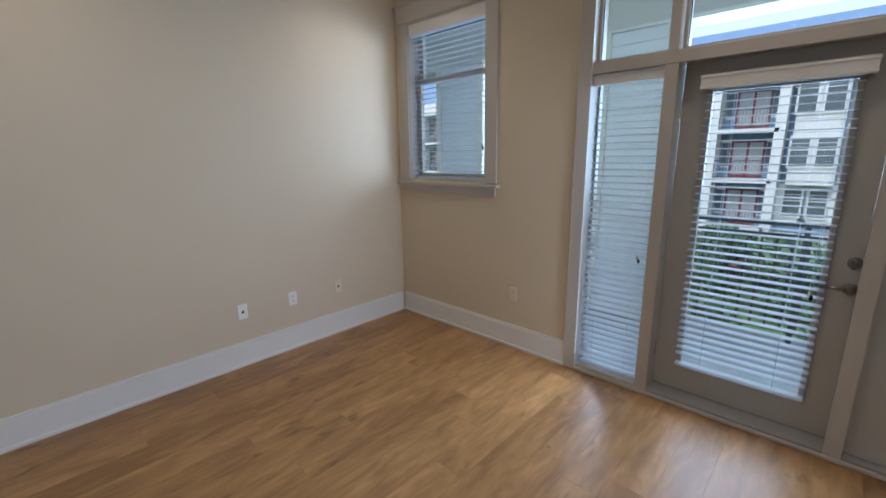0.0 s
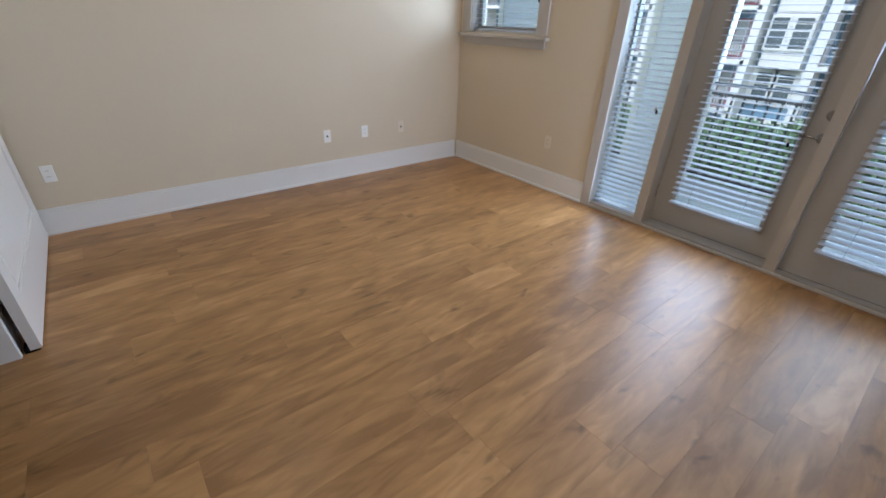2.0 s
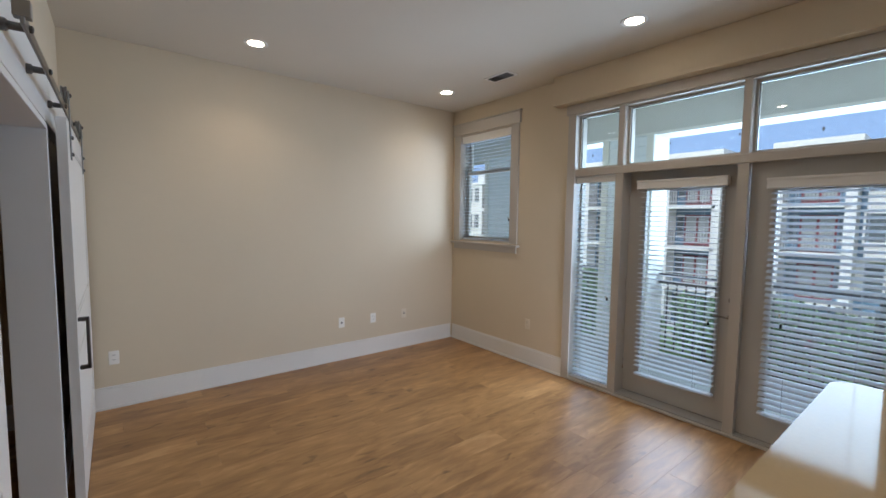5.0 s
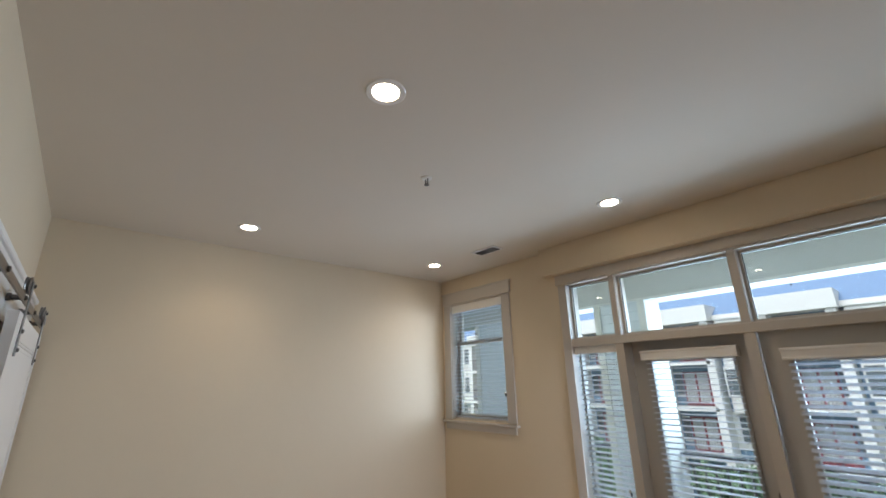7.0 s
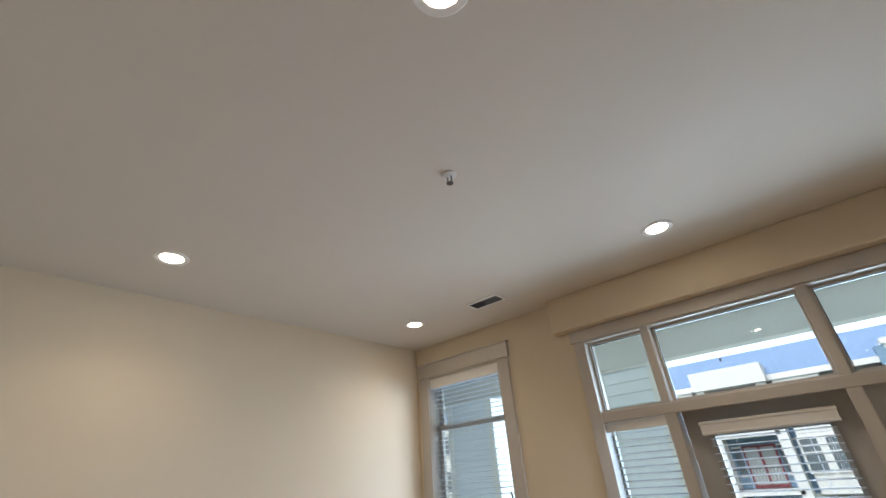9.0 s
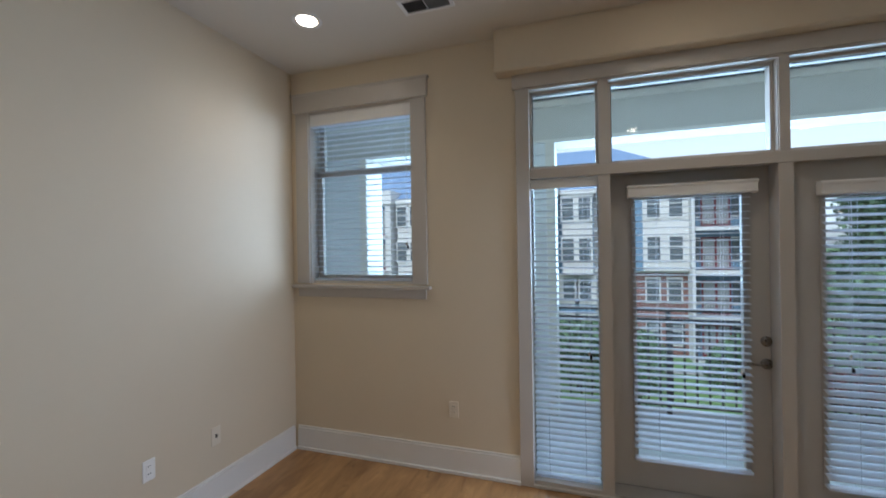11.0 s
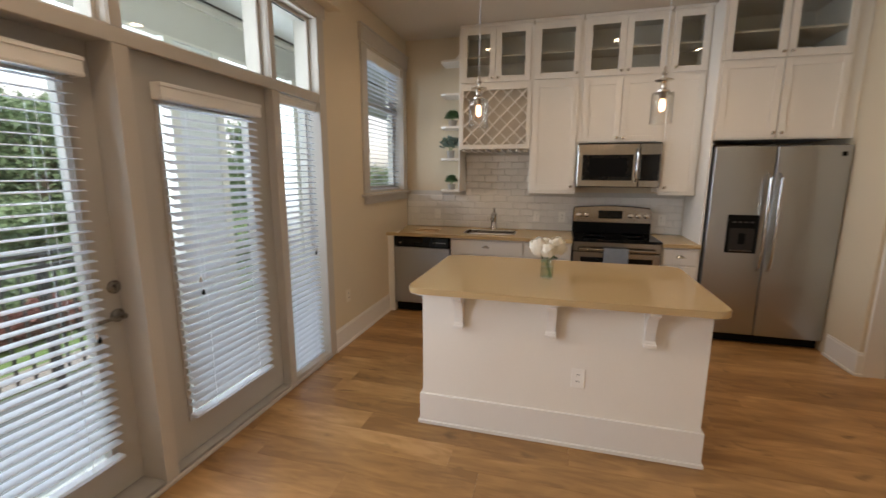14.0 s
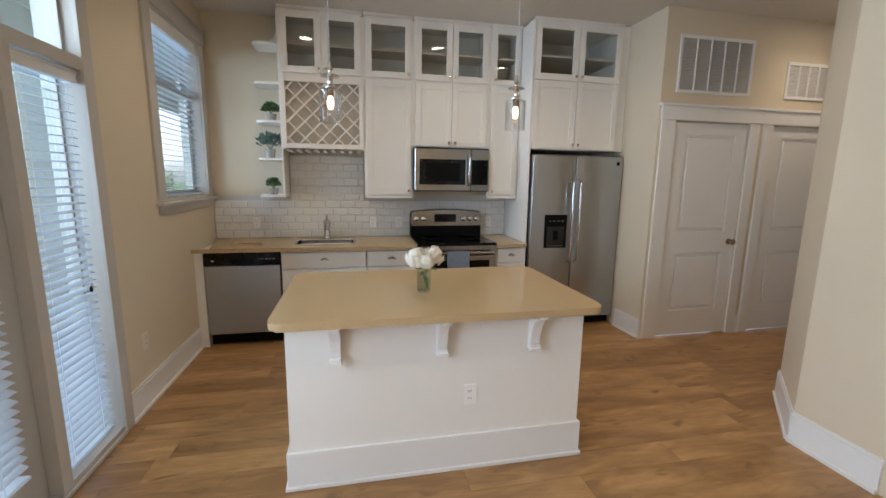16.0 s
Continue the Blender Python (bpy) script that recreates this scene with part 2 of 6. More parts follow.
TILE = mat("white_glazed_tile", (0.77, 0.75, 0.71), 0.09, vary=0.03, scale=8, per_object=0.35)
GROUT = mat("grey_grout", (0.56, 0.54, 0.5), 0.9, vary=0.06, scale=40)
GLASS = glass_mat("window_glass")
CLEAR = glass_mat("clear_glass", (0.93, 0.95, 0.94))
SHADE = glass_mat("thick_clear_glass", (0.95, 0.945, 0.93), 1.6, 3.2)
LAMP = mat("lamp_diffuser", (1, 0.9, 0.75), 0.5, vary=0, emit=28, emit_color=(1.0, 0.80, 0.55))
BULB = mat("bulb_glow", (1, 0.75, 0.45), 0.4, vary=0, emit=PEND, emit_color=(1.0, 0.56, 0.36))
LEAF = mat("green_leaf", (0.055, 0.12, 0.04), 0.55, vary=0.35, scale=60)
LEAFB = mat("blue_green_leaf", (0.12, 0.19, 0.16), 0.6, vary=0.25, scale=60)
POT = mat("grey_stone_pot", (0.36, 0.33, 0.29), 0.8, vary=0.12, scale=30, bump=0.2, bscale=90)
PETAL = mat("cream_petal", (0.85, 0.80, 0.68), 0.6, vary=0.06, scale=40)
STEM = mat("green_stem", (0.1, 0.2, 0.06), 0.5, vary=0.2, scale=30)
WATER = glass_mat("water", (0.85, 0.92, 0.86), 1.33)
TOWEL = mat("pale_blue_cloth", (0.36, 0.42, 0.5), 0.95, vary=0.1, scale=40, bump=0.5, bscale=500)
BAMBOO = mat("bamboo", (0.5, 0.33, 0.15), 0.5, vary=0.12, scale=30)
PLATE = mat("white_plastic", (0.86, 0.84, 0.79), 0.35, vary=0.015)
PLATEB = mat("beige_plastic", (0.72, 0.64, 0.51), 0.4, vary=0.02)
DARKLOUVRE = mat("shaded_louvre", (0.16, 0.15, 0.135), 0.5, vary=0.05)
GRILLEBACK = mat("grille_shadow", (0.3, 0.285, 0.265), 0.9)
# outdoors
SIDING = mat("grey_siding", (0.70, 0.73, 0.76), 0.7, vary=0.05, scale=3)
WSIDING = mat("white_siding", (0.72, 0.70, 0.655), 0.7, vary=0.04, scale=1)
BSIDING = mat("blue_grey_siding", (0.17, 0.27, 0.38), 0.75, vary=0.06, scale=1)
TSIDING = mat("taupe_siding", (0.34, 0.33, 0.32), 0.75, vary=0.06, scale=1)
FARTRIM = mat("far_white_trim", (0.72, 0.71, 0.68), 0.6, vary=0.04, scale=1)
PALEPANE = mat("curtained_glass", (0.42, 0.43, 0.42), 0.2, vary=0.1, scale=0.8)
SOFFIT = mat("balcony_soffit", (0.60, 0.59, 0.56), 0.7, vary=0.03)
CONC = mat("balcony_concrete", (0.31, 0.305, 0.295), 0.85, vary=0.1, scale=3, bump=0.2, bscale=60)
RAIL = mat("dark_railing", (0.06, 0.06, 0.065), 0.45, vary=0.08)
ROOF = mat("slate_shingle", (0.18, 0.265, 0.41), 0.9, vary=0.2, scale=4)
BRICK = brick_mat()
REDDOOR = mat("red_door_paint", (0.20, 0.025, 0.035), 0.4, vary=0.08)
DARKWIN = mat("far_window_glass", (0.12, 0.14, 0.15), 0.1, vary=0.1, scale=0.7)
GRASS = mat("lawn", (0.14, 0.24, 0.08), 0.95, vary=0.3, scale=0.6)
ASPHALT = mat("asphalt", (0.055, 0.055, 0.057), 0.95, vary=0.15, scale=1.2)
WALK = mat("path_concrete", (0.33, 0.32, 0.30), 0.9, vary=0.1, scale=1)
BARK = mat("bark", (0.12, 0.09, 0.065), 0.95, vary=0.25, scale=6)
REDLEAF = mat("red_shrub_leaf", (0.15, 0.06, 0.05), 0.7, vary=0.4, scale=0.8)
CROWN = mat("tree_leaf", (0.15, 0.235, 0.12), 0.7, vary=0.5, scale=0.8)


# ---- building helpers ----
BASE = {}


def thing(name, base, label, category, group="", kind=""):
    ob = new(name)
    ob.location = base
    ob.empty_display_size = 0.1
    BASE[ob.name] = Vector(base)
    return tagged(ob, label, category, group, kind)


def finish(bm, smooth=False):
    me = bpy.data.meshes.new("m")
    bmesh.ops.recalc_face_normals(bm, faces=bm.faces)
    if smooth:
        for f in bm.faces:
            f.smooth = True
        for e in bm.edges:
            if len(e.link_faces) == 2 and e.calc_face_angle() > 0.7:
                e.smooth = False
    bm.to_mesh(me)
    bm.free()
    return me


def part(name, bm, material, parent=None, label="", smooth=False):
    """One mesh object; under a thing it takes over the thing's base."""
    base = Vector((0, 0, 0))
    if parent is not None:
        base = BASE[parent.name]
        bmesh.ops.translate(bm, verts=bm.verts, vec=-base)
    me = finish(bm, smooth)
    me.materials.append(material)
    me.name = name
    ob = new(name, me)
    if parent is not None:
        ob.parent = parent
        BASE[ob.name] = base
    if label:
        ob["label"] = label
    return ob


def solid(name, bm, material, base, label, category, group="", kind="", smooth=False):
    """A thing of one single mesh, with its origin at base."""
    bmesh.ops.translate(bm, verts=bm.verts, vec=-Vector(base))
    me = finish(bm, smooth)
    me.materials.append(material)
    me.name = name
    ob = new(name, me)
    ob.location = base
    BASE[ob.name] = Vector(base)
    return tagged(ob, label, category, group, kind)


def box(x0, x1, y0, y1, z0, z1, bevel=0.0, bm=None, seg=1):
    own = bm is None or bevel > 0
    b = bmesh.new() if own else bm
    lo, hi = Vector((min(x0, x1), min(y0, y1), min(z0, z1))), Vector((max(x0, x1), max(y0, y1), max(z0, z1)))
    bmesh.ops.create_cube(b, size=1, matrix=Matrix.LocRotScale((lo + hi) / 2, None, hi - lo)) if own else None
    if not own:
        bmesh.ops.create_cube(b, size=1, matrix=Matrix.LocRotScale((lo + hi) / 2, None, hi - lo))
    if bevel:
        bmesh.ops.bevel(b, geom=list(b.edges), offset=bevel, segments=seg, affect="EDGES", profile=0.5)
        if bm is not None:
            return merge(bm, b)
    return b


def merge(bm, other):
    me = bpy.data.meshes.new("tmp")
    other.to_mesh(me)
    other.free()
    bm.from_mesh(me)
    bpy.data.meshes.remove(me)
    return bm


def boxes(rows, bevel=0.0):
    bm = bmesh.new()
    for r in rows:
        box(*r, bevel=bevel, bm=bm)
    return bm


def lathe(profile, center, axis="z", seg=24, bm=None):
    """Turned body: profile of (radius, height) round an axis through center."""
    bm = bm or bmesh.new()
    rings = []
    for r, h in profile:
        ring = []
        for i in range(seg):
            a = 2 * math.pi * i / seg
            u, v = r * math.cos(a), r * math.sin(a)
            p = {"z": (u, v, h), "x": (h, u, v), "y": (u, h, v)}[axis]
            ring.append(bm.verts.new(Vector(center) + Vector(p)))
        rings.append(ring)
    for a, b in zip(rings, rings[1:]):
        for i in range(seg):
            bm.faces.new((a[i], a[(i + 1) % seg], b[(i + 1) % seg], b[i]))
    for ring, r in ((rings[0], profile[0][0]), (rings[-1], profile[-1][0])):
        if r > 1e-5:
            bm.faces.new(ring)
    return bm


def tube(points, radius, seg=10, bm=None):
    """A round bar along a line of points."""
    bm = bm or bmesh.new()
    pts = [Vector(p) for p in points]
    rings = []
    for i, p in enumerate(pts):
        d = (pts[min(i + 1, len(pts) - 1)] - pts[max(i - 1, 0)]).normalized()
        side = d.cross(Vector((0.31, 0.17, 0.93))).normalized()
        up = d.cross(side).normalized()
        rings.append([bm.verts.new(p + radius * (math.cos(2 * math.pi * k / seg) * side + math.sin(2 * math.pi * k / seg) * up)) for k in range(seg)])
    for a, b in zip(rings, rings[1:]):
        for i in range(seg):
            bm.faces.new((a[i], a[(i + 1) % seg], b[(i + 1) % seg], b[i]))
    bm.faces.new(rings[0])
    bm.faces.new(rings[-1])
    return bm


def prism(outline, lo, hi, axis):
    """An outline of 2D points pushed out along an axis ('x': points are (y, z); 'y': (x, z); 'z': (x, y))."""
    bm = bmesh.new()
    def at(p, h):
        return {"x": (h, p[0], p[1]), "y": (p[0], h, p[1]), "z": (p[0], p[1], h)}[axis]
    a = [bm.verts.new(at(p, lo)) for p in outline]
    b = [bm.verts.new(at(p, hi)) for p in outline]
    n = len(outline)
    bm.faces.new(a)
    bm.faces.new(b)
    for i in range(n):
        bm.faces.new((a[i], a[(i + 1) % n], b[(i + 1) % n], b[i]))
    return bm


def rounded(x0, x1, y0, y1, r, seg=6, corners=(1, 1, 1, 1)):
    out = []
    for k, (cx, cy, a0) in enumerate(((x1 - r, y1 - r, 0), (x0 + r, y1 - r, 90), (x0 + r, y0 + r, 180), (x1 - r, y0 + r, 270))):
        if corners[k]:
            out += [(cx + r * math.cos(radians(a0 + 90 * i / seg)), cy + r * math.sin(radians(a0 + 90 * i / seg))) for i in range(seg + 1)]
        else:
            sx, sy = (1, 1, -1, -1)[(k + 0) % 4] if k in (0, 3) else -1, 1 if k in (0, 1) else -1
            out.append((cx + r * (1 if k in (0, 3) else -1), cy + r * sy))
    return out

# ---- structure ----
XL, XK, YW, YS, H = -3.08, 3.72, 2.885, -1.05, 3.05


def structure(name, bm, material, label, smooth=False):
    return solid(name, bm, material, (0, 0, 0), label, "structure", kind="structure", smooth=smooth)


W1 = (-2.925, -2.01, 1.345, 2.715)
W2 = (2.61, 3.565, 1.345, 2.715)
PX0, PX1, PTOP = -1.19, 1.80, 2.70
YO = 3.065
structure("wall_north", boxes([
    (-3.28, W1[0], YW, YO, -0.3, H + 0.4), (W1[1], PX0, YW, YO, -0.3, H + 0.4), (PX1, W2[0], YW, YO, -0.3, H + 0.4), (W2[1], 3.92, YW, YO, -0.3, H + 0.4),
    (W1[0], W1[1], YW, YO, -0.3, W1[2]), (W1[0], W1[1], YW, YO, W1[3], H + 0.4), (W2[0], W2[1], YW, YO, -0.3, W2[2]), (W2[0], W2[1], YW, YO, W2[3], H + 0.4),
    (PX0, PX1, YW, YO, PTOP, H + 0.4), (PX0, PX1, YW + 0.01, YO, -0.3, -0.012)]), WALL, "beige painted wall with windows and patio doors")
structure("wall_west", box(-3.28, XL, -4.7, YW, -0.2, H + 0.2), WALL, "plain beige painted living room wall")
structure("wall_east", box(XK, 3.92, -1.22, YW, -0.2, H + 0.2), WALL, "beige kitchen wall behind the cabinets")
structure("wall_south", boxes([(XL, -1.585, -1.17, YS, 0, H), (-1.585, -0.36, -1.17, YS, 2.075, H), (-0.36, 0.965, -1.17, YS, 0, H)]), WALL, "beige wall with a wide sliding-door opening")
structure("wall_corner", prism([(0.965, YS), (1.44, -1.525), (1.44, -4.5), (1.30, -4.5), (1.30, -1.60), (0.88, -1.17), (0.965, -1.17)], 0, H, "z"), WALL, "beige angled wall turning into the hall")
structure("wall_fridge", box(2.6, 3.92, -1.40, -1.22, 0, H), WALL, "beige return wall beside the refrigerator")
structure("wall_closet", boxes([(2.6, 2.75, -4.5, -3.32, 0, H), (2.6, 2.75, -2.49, -2.215, 0, H), (2.6, 2.75, -3.32, -2.49, 2.09, H), (2.6, 2.75, -2.215, -1.40, 2.09, H)]), WALL, "beige closet wall with two white doors")
structure("wall_back", box(-3.28, 3.92, -4.7, -4.5, 0, H), WALL, "beige wall at the far end of hall and bedroom")
structure("ceiling", box(-3.28, 3.92, -4.7, YW, H, H + 0.2), CEIL, "off-white painted flat ceiling")
structure("window_soffit", box(-1.375, 1.985, 2.766, YW, 2.768, H, 0.006), WALL, "beige boxed soffit over the patio doors")

# baseboards with a shoe moulding
def baseboard(u0, u1, at, axis, sign):
    """Board 0.19 high; axis 'x': runs along x at y=at and stands out by sign."""
    bm = bmesh.new()
    for lo, hi, d in ((0.022, 0.172, 0.016), (0.174, 0.19, 0.011), (0.001, 0.022, 0.028)):
        if axis == "x":
            box(u0, u1, at, at + sign * d, lo, hi, bm=bm)
        else:
            box(at, at + sign * d, u0, u1, lo, hi, bm=bm)
    return bm


BB = "white painted baseboard with shoe moulding"
for u0, u1, at, ax, s in ((YS, 2.857, XL, "y", 1), (XL + 0.03, -1.25, YW, "x", -1), (1.865, 3.06, YW, "x", -1), (0.52, 0.965, YS, "x", 1), (-4.5, -1.2, XL, "y", 1),
                          (XL, -1.67, YS, "x", 1), (2.595, 2.99, -1.22, "x", 1), (-1.248, -1.20, 2.6, "y", -1), (-2.372, -2.328, 2.6, "y", -1), (-4.5, -3.45, 2.6, "y", -1), (-4.5, -1.54, 1.44, "y", 1)):
    structure("baseboard", baseboard(u0, u1, at, ax, s), TRIM, BB)
diag = baseboard(0, 0.672, 0, "x", 1)
bmesh.ops.transform(diag, matrix=pose(0.965, YS, 0, 0, 0, -45), verts=diag.verts)
structure("baseboard", diag, TRIM, BB)

# ---- windows ----
def window(name, w, label):
    x0, x1, z0, z1 = w
    t = thing(name, ((x0 + x1) / 2, YW, z0), label, "structure", kind="structure")
    c = 0.1
    left, right = max(x0 - c - 0.005, XL + 0.012), x1 + c + 0.005
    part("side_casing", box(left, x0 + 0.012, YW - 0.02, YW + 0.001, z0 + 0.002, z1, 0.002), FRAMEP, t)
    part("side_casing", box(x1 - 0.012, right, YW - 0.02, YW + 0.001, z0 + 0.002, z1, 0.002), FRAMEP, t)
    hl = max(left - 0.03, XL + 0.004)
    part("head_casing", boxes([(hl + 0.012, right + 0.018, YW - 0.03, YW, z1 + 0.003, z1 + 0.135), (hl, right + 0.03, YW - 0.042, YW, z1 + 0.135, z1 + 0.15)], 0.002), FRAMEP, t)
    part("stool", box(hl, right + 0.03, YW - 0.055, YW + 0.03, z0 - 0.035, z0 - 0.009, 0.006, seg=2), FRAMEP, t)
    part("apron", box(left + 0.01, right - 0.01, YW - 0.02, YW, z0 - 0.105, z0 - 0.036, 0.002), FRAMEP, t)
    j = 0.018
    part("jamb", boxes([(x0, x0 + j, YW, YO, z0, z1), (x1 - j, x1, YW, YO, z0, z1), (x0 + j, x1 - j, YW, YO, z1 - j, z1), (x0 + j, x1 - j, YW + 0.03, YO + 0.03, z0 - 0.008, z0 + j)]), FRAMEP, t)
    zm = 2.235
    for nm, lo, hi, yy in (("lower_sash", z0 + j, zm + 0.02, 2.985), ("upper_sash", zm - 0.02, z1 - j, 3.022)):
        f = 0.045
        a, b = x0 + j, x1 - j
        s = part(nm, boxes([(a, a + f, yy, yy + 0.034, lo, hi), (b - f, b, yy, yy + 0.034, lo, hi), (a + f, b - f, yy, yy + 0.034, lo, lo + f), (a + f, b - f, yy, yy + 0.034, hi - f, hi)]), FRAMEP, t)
        g = part("pane", box(a + f - 0.004, b - f + 0.004, yy + 0.014, yy + 0.018, lo + f - 0.004, hi - f + 0.004), GLASS, s)
        g.visible_shadow = False
    return t


window("window_1", W1, "white single-hung living room window with deep casing")
window("window_2", W2, "white single-hung kitchen window with deep casing")

# ---- patio doors with sidelights and transoms ----
patio = thing("patio_door_frame", (0.3, YW, 0), "white frame of patio doors, sidelights and transoms", "structure", kind="structure")
M1, M2, M3 = (-0.725, -0.665), (0.23, 0.288), (1.235, 1.292)
GX0, GX1 = -1.165, 1.775
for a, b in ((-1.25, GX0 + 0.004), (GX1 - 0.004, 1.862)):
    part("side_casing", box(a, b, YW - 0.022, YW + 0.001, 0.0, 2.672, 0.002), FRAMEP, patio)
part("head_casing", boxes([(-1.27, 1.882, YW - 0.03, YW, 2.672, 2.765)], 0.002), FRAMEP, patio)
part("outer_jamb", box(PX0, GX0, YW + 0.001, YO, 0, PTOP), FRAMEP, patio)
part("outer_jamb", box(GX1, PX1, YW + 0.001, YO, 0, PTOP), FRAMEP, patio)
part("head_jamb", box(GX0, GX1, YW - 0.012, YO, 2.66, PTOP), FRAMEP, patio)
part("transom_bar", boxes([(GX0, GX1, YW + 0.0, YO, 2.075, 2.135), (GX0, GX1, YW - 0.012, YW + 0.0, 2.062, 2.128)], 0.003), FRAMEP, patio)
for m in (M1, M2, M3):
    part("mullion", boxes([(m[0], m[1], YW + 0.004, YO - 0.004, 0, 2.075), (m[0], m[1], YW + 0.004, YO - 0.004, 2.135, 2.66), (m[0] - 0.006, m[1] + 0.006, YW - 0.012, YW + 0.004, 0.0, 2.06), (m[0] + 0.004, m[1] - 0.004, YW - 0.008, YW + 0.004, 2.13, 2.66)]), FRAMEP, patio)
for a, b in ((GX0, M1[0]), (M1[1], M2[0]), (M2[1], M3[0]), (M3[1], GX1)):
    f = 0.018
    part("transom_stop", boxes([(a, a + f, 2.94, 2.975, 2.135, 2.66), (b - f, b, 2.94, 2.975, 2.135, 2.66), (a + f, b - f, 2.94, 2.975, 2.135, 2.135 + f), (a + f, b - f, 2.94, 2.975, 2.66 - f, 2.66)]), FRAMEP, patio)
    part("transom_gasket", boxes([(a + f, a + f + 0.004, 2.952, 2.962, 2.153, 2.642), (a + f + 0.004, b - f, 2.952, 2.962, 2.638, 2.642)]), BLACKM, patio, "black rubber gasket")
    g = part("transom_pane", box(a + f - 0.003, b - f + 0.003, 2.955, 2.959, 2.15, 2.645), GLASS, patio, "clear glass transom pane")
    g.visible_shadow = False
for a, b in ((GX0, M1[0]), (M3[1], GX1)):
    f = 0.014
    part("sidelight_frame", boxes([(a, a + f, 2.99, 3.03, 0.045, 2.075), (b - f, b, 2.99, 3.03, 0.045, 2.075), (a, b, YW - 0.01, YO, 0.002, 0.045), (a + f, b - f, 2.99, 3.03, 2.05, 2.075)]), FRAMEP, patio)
    g = part("sidelight_pane", box(a + f - 0.003, b - f + 0.003, 3.008, 3.012, 0.044, 2.052), GLASS, patio, "tall clear glass sidelight pane")
    g.visible_shadow = False
part("threshold", boxes([(M1[1], M2[0], YW - 0.004, YO + 0.03, 0.001, 0.03), (M2[1], M3[0], YW - 0.004, YO + 0.03, 0.001, 0.03)], 0.003), SILLM, patio, "dull metal door threshold")
part("sill_trim", boxes([(GX0, GX1, YW - 0.03, YW - 0.013, 0.001, 0.022)], 0.003), FRAMEP, patio)


def patio_door(x0, x1, gx0, gx1, y0, gz0, gz1, label, hardware):
    d = thing("door_%d" % (1 if hardware else 2), ((x0 + x1) / 2, y0 + 0.01, 0.03), label, "structure", kind="structure")
    y1, z0, z1 = y0 + 0.042, 0.034, 2.0742
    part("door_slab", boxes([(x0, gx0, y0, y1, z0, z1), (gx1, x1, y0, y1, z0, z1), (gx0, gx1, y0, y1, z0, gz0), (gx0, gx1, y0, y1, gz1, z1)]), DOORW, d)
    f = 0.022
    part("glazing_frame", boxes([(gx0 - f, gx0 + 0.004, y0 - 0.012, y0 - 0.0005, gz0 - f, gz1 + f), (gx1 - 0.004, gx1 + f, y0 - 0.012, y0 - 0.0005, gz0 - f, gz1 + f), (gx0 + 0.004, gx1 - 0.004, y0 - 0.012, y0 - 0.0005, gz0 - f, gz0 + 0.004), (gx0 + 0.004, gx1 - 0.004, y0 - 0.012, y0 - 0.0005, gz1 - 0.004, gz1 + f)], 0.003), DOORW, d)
    g = part("pane", box(gx0 - 0.003, gx1 + 0.003, y0 + 0.02, y0 + 0.024, gz0 - 0.003, gz1 + 0.003), GLASS, d, "clear door glass")
    g.visible_shadow = False
    part("door_sweep", box(x0, x1, y0 + 0.004, y1 - 0.004, 0.0305, z0), GAP, d, "black door sweep")
    if hardware:
        for hz in (0.28, 1.05, 1.82):
            part("hinge", tube([(x0 - 0.004, y0 - 0.006, hz - 0.05), (x0 - 0.004, y0 - 0.006, hz + 0.05)], 0.007, 8), NICKEL, d, "satin nickel hinge")
        hx = x1 - 0.024
        lock = part("deadbolt", lathe([(0.031, 0), (0.031, -0.008), (0.024, -0.013), (0.011, -0.015)], (hx, y0, 1.02), "y"), HARDW, d, "satin nickel deadbolt", True)
        part("thumb_turn", box(hx - 0.007, hx + 0.007, y0 - 0.033, y0 - 0.014, 1.003, 1.037, 0.003), HARDW, lock)
        hd = part("door_handle", lathe([(0.032, 0), (0.032, -0.007), (0.026, -0.012), (0.012, -0.016), (0.012, -0.05), (0.004, -0.053)], (hx, y0, 0.885), "y"), HARDW, d, "satin nickel lever handle", True)
        part("lever", tube([(hx, y0 - 0.045, 0.885), (hx - 0.03, y0 - 0.048, 0.887), (hx - 0.07, y0 - 0.046, 0.889), (hx - 0.115, y0 - 0.04, 0.886)], 0.0085), HARDW, hd, "", True)
    return d


patio_door(-0.66, 0.228, -0.508, 0.09, 3.02, 0.222, 1.905, "white glazed patio door with nickel lever, closed", True)
patio_door(0.293, 1.23, 0.455, 1.05, 2.936, 0.235, 1.86, "white glazed fixed patio door, closed", False)


